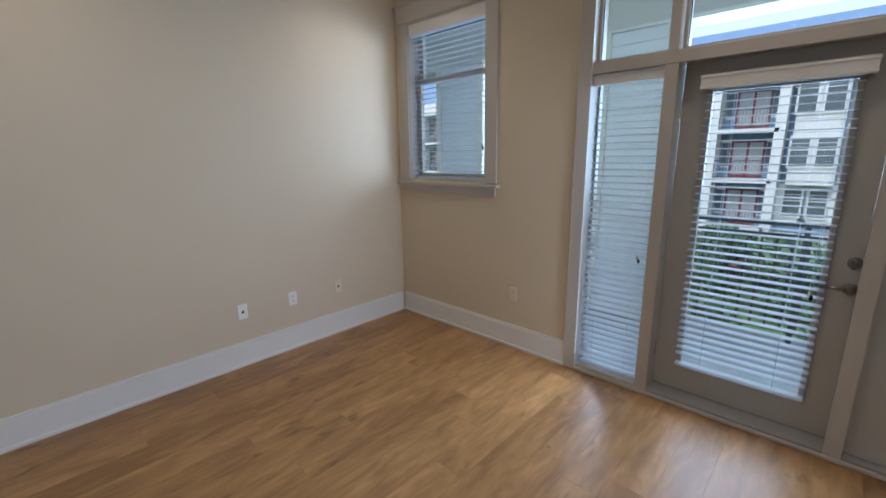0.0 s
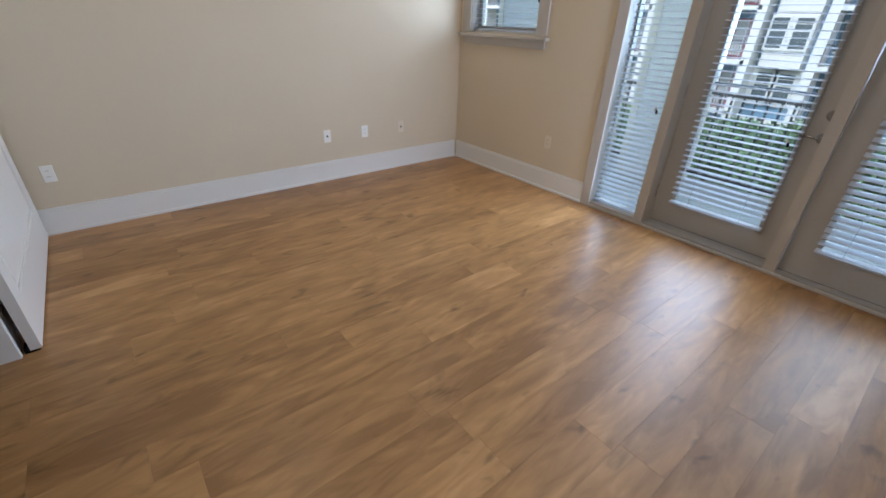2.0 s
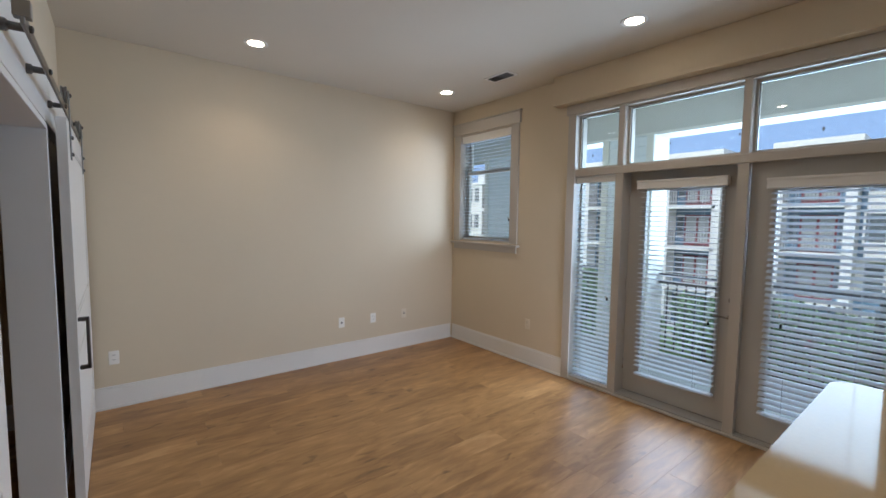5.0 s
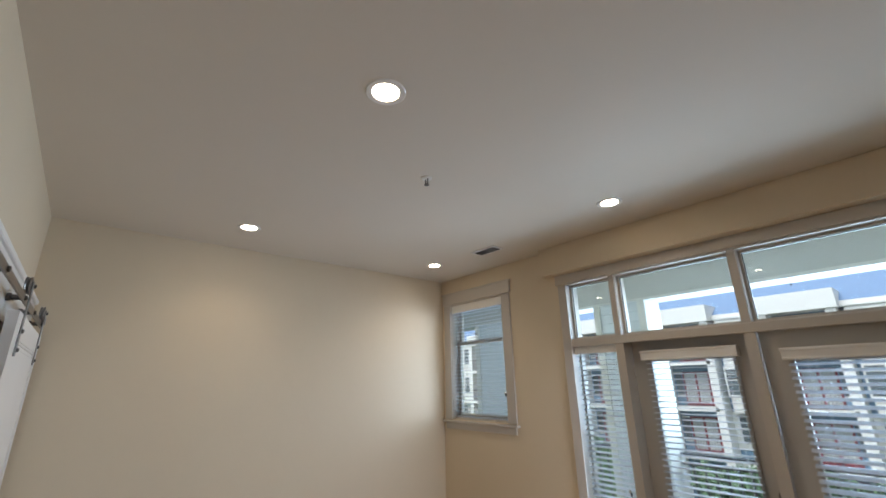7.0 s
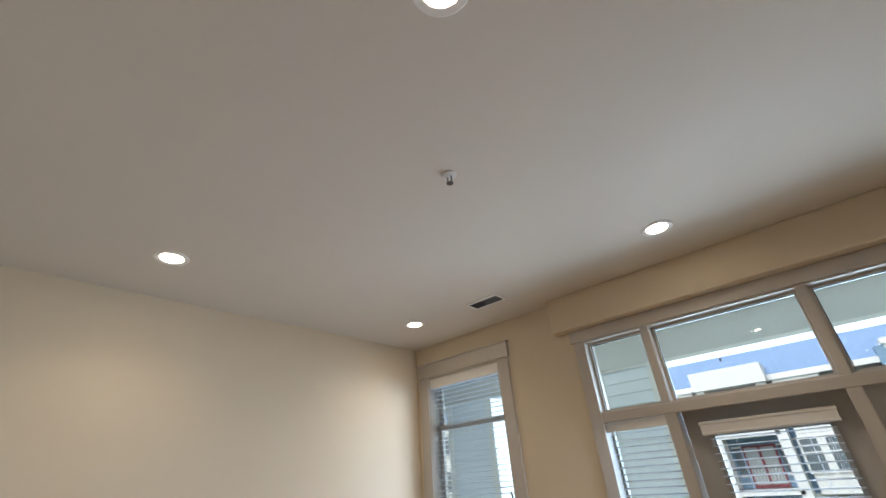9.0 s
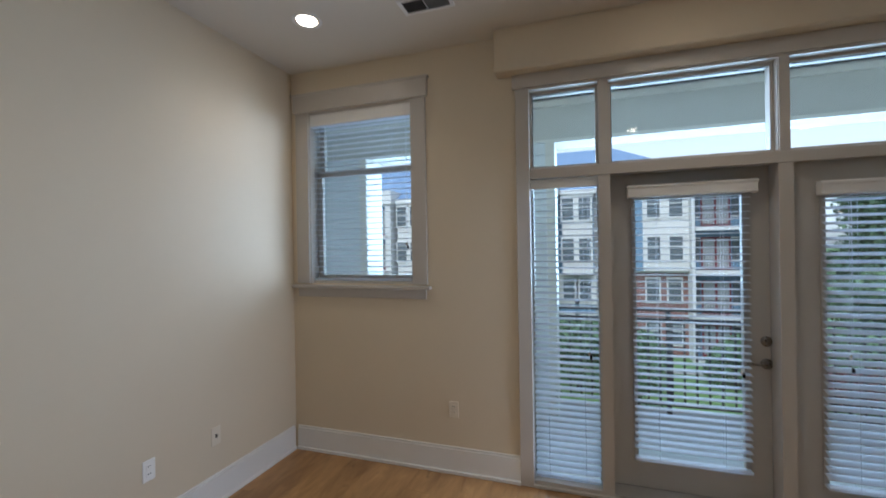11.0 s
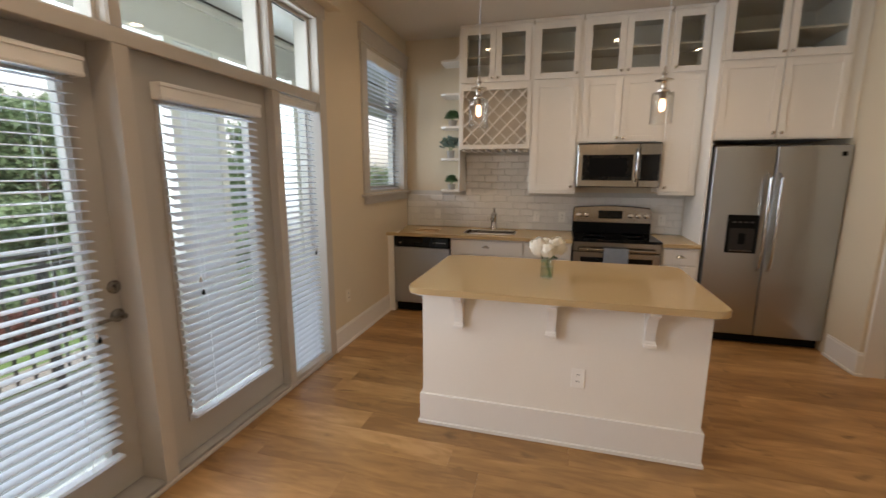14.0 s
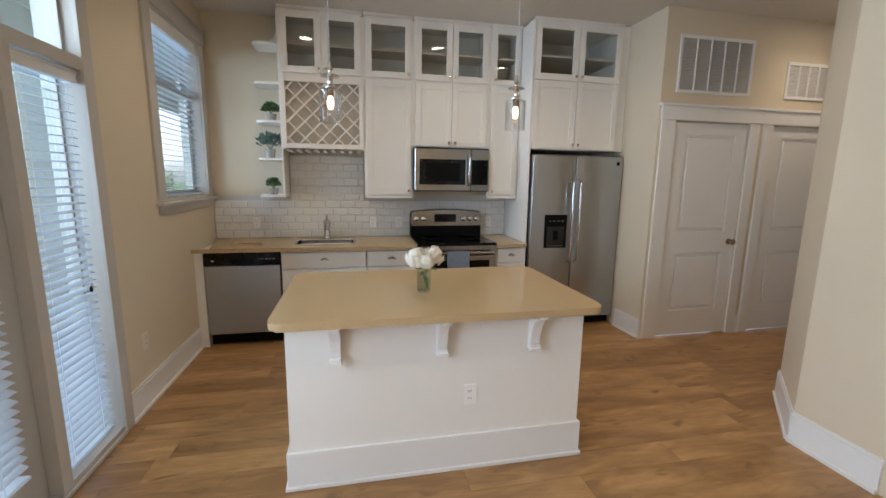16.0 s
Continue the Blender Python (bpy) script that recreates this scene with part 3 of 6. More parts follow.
# ---- blinds ----
def blind(x0, x1, z0, z1, y, tilt, label, valance, pitch=0.0425, wand=0.0, tassel=None):
    b = thing("window_blind", ((x0 + x1) / 2, y, z1), label, "blind", "white slatted blinds")
    if valance:
        va, vb, v0, v1, dep = valance
        part("valance", boxes([(va, vb, y - dep, y - dep + 0.014, v0, v1), (va - 0.004, vb + 0.004, y - dep - 0.006, y - dep + 0.012, v1 - 0.02, v1 - 0.004), (va - 0.002, vb + 0.002, y - dep - 0.003, y - dep + 0.012, v0 + 0.004, v0 + 0.016),
                               (va, va + 0.012, y - dep + 0.014, y + 0.02, v0, v1), (vb - 0.012, vb, y - dep + 0.014, y + 0.02, v0, v1)], 0.002), TRIM, b)
    part("headrail", box(x0 + 0.004, x1 - 0.004, y - 0.024, y + 0.024, z1 - 0.002, z1 + 0.045, 0.002), SLAT, b)
    # one slightly arched slat mesh, shared
    bm = bmesh.new()
    prof = [(-0.025, -0.0022), (-0.0125, 0.0004), (0, 0.0012), (0.0125, 0.0004), (0.025, -0.0022)]
    L = x1 - x0
    up = [[bm.verts.new((sx, py, pz + 0.0008)) for py, pz in prof] for sx in (-L / 2, L / 2)]
    dn = [[bm.verts.new((sx, py, pz - 0.0008)) for py, pz in prof] for sx in (-L / 2, L / 2)]
    for i in range(4):
        bm.faces.new((up[0][i], up[0][i + 1], up[1][i + 1], up[1][i]))
        bm.faces.new((dn[0][i], dn[0][i + 1], dn[1][i + 1], dn[1][i]))
    for k in (0, 1):
        bm.faces.new(up[k] + dn[k][::-1])
    for i in (0, 4):
        bm.faces.new((up[0][i], up[1][i], dn[1][i], dn[0][i]))
    me = finish(bm)
    me.name = "slat"
    me.materials.append(SLAT)
    rng = random.Random(int(x0 * 1000))
    n = int((z1 - z0 - 0.03) / pitch)
    for i in range(n):
        s = new("slat", me)
        s.parent = b
        s.matrix_basis = pose(rng.uniform(-0.002, 0.002), 0, -0.028 - i * pitch, tilt + rng.uniform(-1.1, 1.1), rng.uniform(-0.12, 0.12), 0)
    part("bottom_rail", box(x0, x1, y - 0.025, y + 0.025, z0, z0 + 0.018, 0.004), SLAT, b)
    for f in (0.22, 0.78):
        cx = x0 + f * L
        for dy in (-0.0265, 0.0265):
            part("ladder_cord", tube([(cx, y + dy, z1), (cx, y + dy, z0 + 0.01)], 0.0011, 5), SLAT, b)
    if wand:
        part("wand", tube([(x0 + 0.05, y - 0.032, z1 - 0.01), (x0 + 0.055, y - 0.035, z1 - wand)], 0.004, 6), CLEAR, b, "clear tilt wand")
    if tassel:
        for k, (tx, tz) in enumerate(tassel):
            c = part("pull_cord", tube([(tx, y - 0.034, z1), (tx, y - 0.034, tz)], 0.0012, 5), SLAT, b)
            part("tassel", lathe([(0.003, 0.0), (0.007, -0.006), (0.009, -0.026), (0.004, -0.03)], (tx, y - 0.034, tz), "z", 10), BLACKM if k else NICKEL, c, "small cord tassel", True)
    return b


blind(W1[0] + 0.024, W1[1] - 0.024, 1.366, 2.61, 2.945, 4, "open white slatted blind in living room window", (W1[0] + 0.014, W1[1] - 0.014, 2.605, 2.71, 0.05), wand=0.75, tassel=[(-2.08, 1.66), (-2.072, 1.64)])
blind(W2[0] + 0.024, W2[1] - 0.024, 1.366, 2.61, 2.945, 6, "open white slatted blind in kitchen window", (W2[0] + 0.014, W2[1] - 0.014, 2.605, 2.71, 0.05), wand=0.5, tassel=[(2.70, 1.80), (2.71, 1.77)])
blind(GX0 + 0.012, M1[0] - 0.012, 0.05, 2.005, 2.945, 8, "half-open white blind over glass sidelight", (GX0 + 0.004, M1[0] - 0.004, 1.995, 2.06, 0.045), tassel=[(-0.80, 0.92), (-0.79, 0.90)])
blind(M3[1] + 0.012, GX1 - 0.012, 0.05, 2.005, 2.945, 10, "half-open white blind over kitchen-side sidelight", (M3[1] + 0.004, GX1 - 0.004, 1.995, 2.06, 0.045), tassel=[(1.70, 0.95), (1.69, 0.93)])
blind(-0.528, 0.112, 0.23, 1.915, 2.98, 3, "open white blind on patio door", (-0.555, 0.145, 1.91, 1.99, 0.05), tassel=[(0.055, 0.86), (0.065, 0.84)])
blind(0.432, 1.062, 0.245, 1.87, 2.895, 20, "tilted white blind on fixed patio door", (0.41, 1.085, 1.868, 1.945, 0.04), tassel=[(0.53, 1.0), (0.54, 0.93)])


# ---- small wall and ceiling fittings ----
def outlet(center, face, label, material=PLATE, kind="duplex"):
    """Wall plate 70 x 115 mm; face is the side it looks to."""
    o = thing("wall_outlet", center, label, "outlet", "wall outlets")
    turn = {"+x": pose(*center, 0, 0, 90), "-x": pose(*center, 0, 0, -90), "-y": pose(*center), "+y": pose(*center, 0, 0, 180)}[face]
    def add(nm, bm, m, par, lab=""):
        bmesh.ops.transform(bm, matrix=turn, verts=bm.verts)
        return part(nm, bm, m, par, lab)
    pl = add("cover_plate", box(-0.036, 0.036, -0.006, 0.0, -0.058, 0.058, 0.003), material, o)
    if kind == "duplex":
        for dz in (-0.02, 0.02):
            add("socket", box(-0.017, 0.017, -0.0075, -0.0055, dz - 0.014, dz + 0.014, 0.001), material, o)
            for sx in (-0.006, 0.006):
                add("slot", box(sx - 0.0015, sx + 0.0015, -0.0082, -0.0076, dz - 0.002, dz + 0.006), BLACKM, o)
    else:
        add("jack", box(-0.008, 0.008, -0.0085, -0.0055, -0.01, 0.01, 0.001), BLACKM, o)
    return o


for y, m, k in ((1.257, PLATE, "jack"), (1.662, PLATE, "duplex"), (2.098, PLATEB, "jack"), (-0.79, PLATE, "duplex")):
    outlet((XL, y, 0.43), "+x", "white outlet plate on beige wall" if m is PLATE else "beige cable plate on beige wall", m, k)
outlet((-1.723, YW, 0.455), "-y", "beige outlet plate under living room window", PLATEB)
outlet((2.13, YW, 0.44), "-y", "beige outlet plate beside the sidelight", PLATEB)
outlet((1.105, 0.925, 0.42), "-x", "white outlet on kitchen island panel")

LIGHTS = [(-0.23, 0.2), (-2.42, 0.22), (-2.45, 2.25), (-0.26, 2.21), (2.47, 2.0), (2.47, 0.515), (1.82, -0.49), (2.1, -2.75)]
for lx, ly in LIGHTS:
    c = thing("ceiling_light", (lx, ly, H), "glowing white recessed ceiling light", "ceiling light", "recessed ceiling lights")
    part("trim_ring", lathe([(0.062, 0.0), (0.064, -0.004), (0.088, -0.006), (0.093, -0.002), (0.093, 0.0)], (lx, ly, H), "z", 32), TRIM, c, "", True)
    part("diffuser", lathe([(0.0, -0.003), (0.06, -0.003), (0.062, -0.0005)], (lx, ly, H), "z", 32), LAMP, c, "warm glowing diffuser", True)
    ld = bpy.data.lights.new("downlight", "AREA")
    ld.shape, ld.size, ld.energy, ld.color = "DISK", 0.12, DOWN, (1.0, 0.80, 0.57)
    ld.spread = radians(125)
    lo = new("downlight", ld)
    lo.location = (lx, ly, H - 0.012)

sp = thing("sprinkler_head", (-0.79, 0.865, H), "small chrome fire sprinkler on the ceiling", "sprinkler")
part("escutcheon", lathe([(0.036, 0), (0.034, -0.005), (0.014, -0.009)], (-0.79, 0.865, H), "z", 20), TRIM, sp, "", True)
part("frame_arms", boxes([(-0.803, -0.799, 0.861, 0.869, H - 0.045, H - 0.008), (-0.781, -0.777, 0.861, 0.869, H - 0.045, H - 0.008)]), DARKSTEEL, sp)
part("deflector", lathe([(0.003, -0.046), (0.017, -0.048), (0.017, -0.05), (0.003, -0.05)], (-0.79, 0.865, H), "z", 16), DARKSTEEL, sp)

ve = thing("ceiling_vent", (-1.68, 2.325, H), "white ceiling air register with shade painted into its louvres", "vent")
vx0, vx1, vy0, vy1 = -1.84, -1.525, 2.25, 2.405
part("vent_frame", boxes([(vx0, vx1, vy0, vy0 + 0.022, H - 0.008, H), (vx0, vx1, vy1 - 0.022, vy1, H - 0.008, H), (vx0, vx0 + 0.022, vy0 + 0.022, vy1 - 0.022, H - 0.008, H), (vx1 - 0.022, vx1, vy0 + 0.022, vy1 - 0.022, H - 0.008, H), (-1.688, -1.677, vy0 + 0.022, vy1 - 0.022, H - 0.008, H)]), TRIM, ve)
part("vent_back", box(vx0 + 0.02, vx1 - 0.02, vy0 + 0.02, vy1 - 0.02, H - 0.003, H - 0.0005), GAP, ve)
# louvres coloured dark to carry the shade between the tilted blades
for i in range(20):
    cx = vx0 + 0.03 + i * (vx1 - vx0 - 0.06) / 19
    s = box(-0.0065, 0.0065, vy0 + 0.022, vy1 - 0.022, -0.0008, 0.0008)
    bmesh.ops.transform(s, matrix=pose(cx, 0, H - 0.007, 0, 62 if i < 10 else 118, 0), verts=s.verts)
    part("louvre", s, DARKLOUVRE, ve)
sd = thing("smoke_detector", (2.2, -1.75, H), "round white smoke detector on the ceiling", "detector")
part("housing", lathe([(0.065, 0), (0.065, -0.02), (0.055, -0.034), (0.02, -0.038)], (2.2, -1.75, H), "z", 24), PLATE, sd, "", True)

# ---- sliding barn door and bedroom opening ----
def panel_door(parent, x0, x1, z0, z1, yf, thick, material, stile=0.11, split=(0.86, 1.05), bottom=0.24, top=0.12, ribs=0):
    """Two-panel slab facing +y with its face at yf."""
    b = yf - thick
    r0, r1 = z0 + split[0], z0 + split[1]
    part("door_frame", boxes([(x0, x0 + stile, b, yf, z0, z1), (x1 - stile, x1, b, yf, z0, z1), (x0 + stile, x1 - stile, b, yf, z0, z0 + bottom), (x0 + stile, x1 - stile, b, yf, r0, r1), (x0 + stile, x1 - stile, b, yf, z1 - top, z1)]), material, parent)
    for lo, hi in ((z0 + bottom, r0), (r1, z1 - top)):
        bm = box(x0 + stile - 0.001, x1 - stile + 0.001, b + 0.006, yf - 0.011, lo - 0.001, hi + 0.001)
        box(x0 + stile + 0.035, x1 - stile - 0.035, yf - 0.011, yf - 0.004, lo + 0.035, hi - 0.035, 0.006, bm)
        part("door_panel", bm, material, parent)
        g = 0.014
        part("panel_moulding", boxes([(x0 + stile, x0 + stile + g, yf - 0.012, yf - 0.003, lo, hi), (x1 - stile - g, x1 - stile, yf - 0.012, yf - 0.003, lo, hi), (x0 + stile + g, x1 - stile - g, yf - 0.012, yf - 0.003, lo, lo + g), (x0 + stile + g, x1 - stile - g, yf - 0.012, yf - 0.003, hi - g, hi)], 0.002), material, parent)


barn = thing("barn_door", (-2.31, -0.94, 0.01), "white panelled barn door slid open on steel rail", "door")
panel_door(barn, -3.03, -1.60, 0.012, 2.13, -0.922, 0.042, TRIM, stile=0.13)
h = part("pull_handle", boxes([(-1.69, -1.668, -0.922, -0.877, 1.045, 1.067), (-1.69, -1.668, -0.922, -0.877, 0.775, 0.797), (-1.69, -1.668, -0.889, -0.873, 0.775, 1.067)], 0.003), DARKSTEEL, barn, "dark steel rectangular pull handle")
for sx in (-1.78, -2.85):
    st = part("hanger_strap", boxes([(sx - 0.02, sx + 0.02, -0.922, -0.915, 1.93, 2.30)], 0.002), RAILM, barn, "dark steel hanger strap")
    part("roller", lathe([(0.045, -0.925), (0.047, -0.93), (0.04, -0.938), (0.047, -0.946), (0.045, -0.95)], (sx, 0, 2.278), "y", 24), RAILM, st, "", True)
    for bz in (1.96, 2.05, 2.278):
        part("bolt", lathe([(0.011, -0.915), (0.011, -0.908), (0.005, -0.905)], (sx, 0, bz), "y", 10), DARKSTEEL, st)
rail = thing("barn_door_rail", (-1.75, -0.94, 2.21), "grey steel barn door rail with standoffs", "rail")
part("track", box(-3.02, -0.46, -0.943, -0.933, 2.192, 2.229, 0.002), RAILM, rail)
for sx in (-0.55, -1.05, -1.74, -2.3, -2.9):
    part("standoff", lathe([(0.02, -0.9995), (0.02, -0.985), (0.013, -0.98), (0.013, -0.943)], (sx, 0, 2.21), "y", 12), DARKSTEEL, rail)
    part("bolt", lathe([(0.012, -0.933), (0.012, -0.925), (0.006, -0.922)], (sx, 0, 2.21), "y", 8), DARKSTEEL, rail)
for sx in (-0.475, -2.99):
    part("end_stop", boxes([(sx - 0.018, sx + 0.018, -0.96, -0.918, 2.215, 2.265)], 0.002), RAILM, rail)
fg = thing("floor_guide", (-1.63, -0.95, 0), "small black floor guide under barn door", "door guide")
part("bracket", boxes([(-1.66, -1.60, -0.985, -0.93, 0.0008, 0.004), (-1.66, -1.60, -0.985, -0.97, 0.004, 0.03)]), BLACKM, fg)
frame_o = thing("opening_trim", (-0.97, YS, 0), "white wide casing round the bedroom opening", "structure", kind="structure")
part("jamb", box(-1.605, -1.575, -1.175, -0.995, 0.0, 2.075, 0.002), TRIM, frame_o)
part("jamb", box(-0.37, -0.345, -1.175, -1.052, 0.0, 2.075, 0.002), TRIM, frame_o)
part("head_jamb", box(-1.575, -0.37, -1.175, -0.995, 2.055, 2.085, 0.002), TRIM, frame_o)
part("casing", box(-1.70, -1.605, YS, -1.005, 0.0, 2.085, 0.002), TRIM, frame_o)
part("header_board", boxes([(-3.05, -0.40, YS, -1.0, 2.10, 2.36)], 0.002), TRIM, frame_o)
part("header_cap", boxes([(-3.05, -0.39, YS, -0.985, 2.361, 2.392)], 0.005), TRIM, frame_o)
od = thing("panel_door", (0.05, -1.03, 0.01), "white panelled hinged door folded back against wall", "door")
panel_door(od, -0.378, 0.44, 0.012, 2.05, -1.011, 0.036, TRIM)

# ---- closet doors and grilles, seen past the kitchen ----
def closet_door(name, y0, y1, knob_y):
    d = thing(name, (2.62, (y0 + y1) / 2, 0.01), "white two-panel closet door, closed", "structure", kind="structure")
    xf, z0, z1, s = 2.606, 0.014, 2.078, 0.125
    a, b = min(y0, y1), max(y0, y1)
    part("door_frame", boxes([(xf, xf + 0.04, a, a + s, z0, z1), (xf, xf + 0.04, b - s, b, z0, z1), (xf, xf + 0.04, a + s, b - s, z0, 0.262), (xf, xf + 0.04, a + s, b - s, 0.85, 1.055), (xf, xf + 0.04, a + s, b - s, 1.98, z1)]), TRIM, d)
    for lo, hi in ((0.262, 0.85), (1.055, 1.98)):
        bm = box(xf + 0.012, xf + 0.036, a + s - 0.001, b - s + 0.001, lo - 0.001, hi + 0.001)
        box(xf + 0.003, xf + 0.012, a + s + 0.035, b - s - 0.035, lo + 0.035, hi - 0.035, 0.008, bm)
        part("door_panel", bm, TRIM, d)
        g = 0.013
        part("panel_moulding", boxes([(xf + 0.002, xf + 0.012, a + s, a + s + g, lo, hi), (xf + 0.002, xf + 0.012, b - s - g, b - s, lo, hi), (xf + 0.002, xf + 0.012, a + s + g, b - s - g, lo, lo + g), (xf + 0.002, xf + 0.012, a + s + g, b - s - g, hi - g, hi)], 0.002), TRIM, d)
    k = part("door_knob", lathe([(0.03, 0), (0.03, -0.006), (0.012, -0.012), (0.012, -0.03), (0.026, -0.04), (0.029, -0.052), (0.022, -0.063), (0.005, -0.066)], (xf, knob_y, 0.955), "x", 20), BRONZE, d, "bronze round door knob", True)
    part("latch_plate", box(xf - 0.002, xf + 0.02, a + 0.0, a + 0.004, 0.92, 0.99), BRONZE, k)
    for hz in (0.25, 1.08, 1.88):
        part("hinge", tube([(xf - 0.004, b + 0.006, hz - 0.045), (xf - 0.004, b + 0.006, hz + 0.045)], 0.007, 8), BRONZE, d, "bronze hinge")


closet_door("door_3", -1.405, -2.21, -2.15)
closet_door("door_4", -2.495, -3.315, -3.26)
ct = thing("closet_trim", (2.6, -2.35, 0), "white casing round closet doors with shared head", "structure", kind="structure")
for a, b in ((-1.245, -1.395), (-2.222, -2.325), (-2.375, -2.482), (-3.328, -3.44)):
    part("side_casing", boxes([(2.58, 2.6, a, b, 0.0, 2.092)], 0.003), TRIM, ct)
part("head_casing", boxes([(2.574, 2.6, -1.235, -3.45, 2.092, 2.215), (2.56, 2.6, -1.215, -3.47, 2.215, 2.24)], 0.003), TRIM, ct)


def grille(y0, y1, z0, z1, n):
    g = thing("return_air_grille", (2.6, (y0 + y1) / 2, z0), "white wall return-air grille with fine louvres", "vent", "wall air grilles")
    a, b, f = min(y0, y1), max(y0, y1), 0.028
    part("grille_frame", boxes([(2.588, 2.6, a, a + f, z0, z1), (2.588, 2.6, b - f, b, z0, z1), (2.588, 2.6, a + f, b - f, z0, z0 + f), (2.588, 2.6, a + f, b - f, z1 - f, z1)], 0.002), TRIM, g)
    part("grille_back", box(2.597, 2.5995, a + f, b - f, z0 + f, z1 - f), GRILLEBACK, g)
    for i in range(1, n):
        y = a + f + i * (b - a - 2 * f) / n
        part("divider", box(2.586, 2.597, y - 0.006, y + 0.006, z0 + f, z1 - f), TRIM, g)
    k = int((z1 - z0 - 2 * f) / 0.0125)
    bm = bmesh.new()
    for j in range(k):
        z = z0 + f + 0.006 + j * 0.0125
        v = [bm.verts.new(p) for p in ((2.5965, a + f, z + 0.005), (2.5965, b - f, z + 0.005), (2.590, b - f, z - 0.003), (2.590, a + f, z - 0.003))]
        bm.faces.new(v)
        v2 = [bm.verts.new(p.co + Vector((0.0008, 0, -0.0008))) for p in v]
        bm.faces.new(v2[::-1])
    part("louvres", bm, mat_louvre, g)


mat_louvre = mat("grille_louvre_paint", (0.72, 0.69, 0.64), 0.5, vary=0.02)
grille(-1.365, -2.165, 2.335, 2.83, 5)
grille(-2.56, -3.2, 2.335, 2.675, 5)

# ---- kitchen cabinets ----
def knob(parent, x, y, z):
    part("knob", lathe([(0.006, 0), (0.005, -0.012), (0.013, -0.017), (0.0155, -0.023), (0.012, -0.029), (0.003, -0.031)], (x, y, z), "x", 14), NICKEL, parent, "satin nickel round knob", True)


def cup_pull(parent, x, y, z):
    bm = bmesh.new()
    seg = 12
    rows = []
    for j in range(6):
        ph = radians(90 * j / 5)
        rows.append([bm.verts.new((x - 0.026 * math.sin(ph) - 0.001, y + 0.042 * math.cos(math.pi * i / seg) * (0.55 + 0.45 * math.sin(ph)), z - 0.008 + 0.026 * math.cos(ph) * math.sin(math.pi * i / seg) + 0.002)) for i in range(seg + 1)])
    for a, b in zip(rows, rows[1:]):
        for i in range(seg):
            bm.faces.new((a[i], a[i + 1], b[i + 1], b[i]))
    bmesh.ops.solidify(bm, geom=list(bm.faces), thickness=0.002)
    part("cup_pull", bm, NICKEL, parent, "satin nickel cup pull", True)


def shaker(parent, name, x, y0, y1, z0, z1, glass=False, stile=0.058, thick=0.02):
    """Framed cabinet front with its face at x, looking to -x."""
    a, b = min(y0, y1), max(y0, y1)
    s = stile
    d = part(name, boxes([(x, x + thick, a, a + s, z0, z1), (x, x + thick, b - s, b, z0, z1), (x, x + thick, a + s, b - s, z0, z0 + s), (x, x + thick, a + s, b - s, z1 - s, z1)], 0.0015), CAB, parent)
    if glass:
        g = part("pane", box(x + 0.009, x + 0.013, a + s - 0.004, b - s + 0.004, z0 + s - 0.004, z1 - s + 0.004), CLEAR, d, "clear cabinet glass")
        g.visible_shadow = False
    else:
        bm = box(x + 0.009, x + 0.016, a + s - 0.003, b - s + 0.003, z0 + s - 0.003, z1 - s + 0.003)
        part("panel", bm, CAB, d)
    return d


def carcass(parent, x0, x1, y0, y1, z0, z1, shelf=None, t=0.018):
    a, b = min(y0, y1), max(y0, y1)
    bm = boxes([(x0, x1, a, a + t, z0, z1), (x0, x1, b - t, b, z0, z1), (x0, x1, a + t, b - t, z0, z0 + t), (x0, x1, a + t, b - t, z1 - t, z1), (x1 - 0.008, x1, a + t, b - t, z0 + t, z1 - t)])
    part("cabinet_body", bm, CAB, parent)
    if shelf:
        part("shelf", box(x0 + 0.03, x1 - 0.008, a + t, b - t, shelf - 0.009, shelf + 0.009), CABIN, parent)


XU, XUB = 3.37, 3.716
UP = "white shaker wall cabinet with glass upper doors"
def upper(y0, y1, doors, low, label, category="cabinet"):
    """Wall unit: glass doors above, plain doors below down to low."""
    c = thing("wall_cabinet", (3.55, (y0 + y1) / 2, low), label, category, "kitchen wall cabinets")
    a, b = min(y0, y1), max(y0, y1)
    carcass(c, XU + 0.0215, XUB, a + 0.001, b - 0.001, 2.46, 3.02, 2.74)
    part("face_rail", boxes([(XU + 0.01, XU + 0.0213, a, b, 3.006, 3.04), (XU - 0.008, XU + 0.01, a, b, 3.022, 3.046)]), CAB, c)
    part("face_frame", boxes([(XU + 0.0205, XU + 0.0213, a - 0.005, a + 0.03, low, 3.006), (XU + 0.0205, XU + 0.0213, b - 0.03, b + 0.005, low, 3.006), (XU + 0.0205, XU + 0.0213, a + 0.03, b - 0.03, 2.445, 2.49)]), CAB, c)
    w = (b - a - 0.03) / doors
    for i in range(doors):
        u0, u1 = a + 0.015 + i * w + 0.002, a + 0.015 + (i + 1) * w - 0.002
        d = shaker(c, "glass_door", XU, u0, u1, 2.478, 3.005, True, 0.058 if w > 0.3 else 0.05)
        ky = (u1 - 0.028 if i == 0 else u0 + 0.028) if doors == 2 else (u0 + 0.028 if low_knob(y0) else u1 - 0.028)
        knob(d, XU, ky, 2.515)
    return c, a, b, w


def low_knob(y):
    return y > 1.0


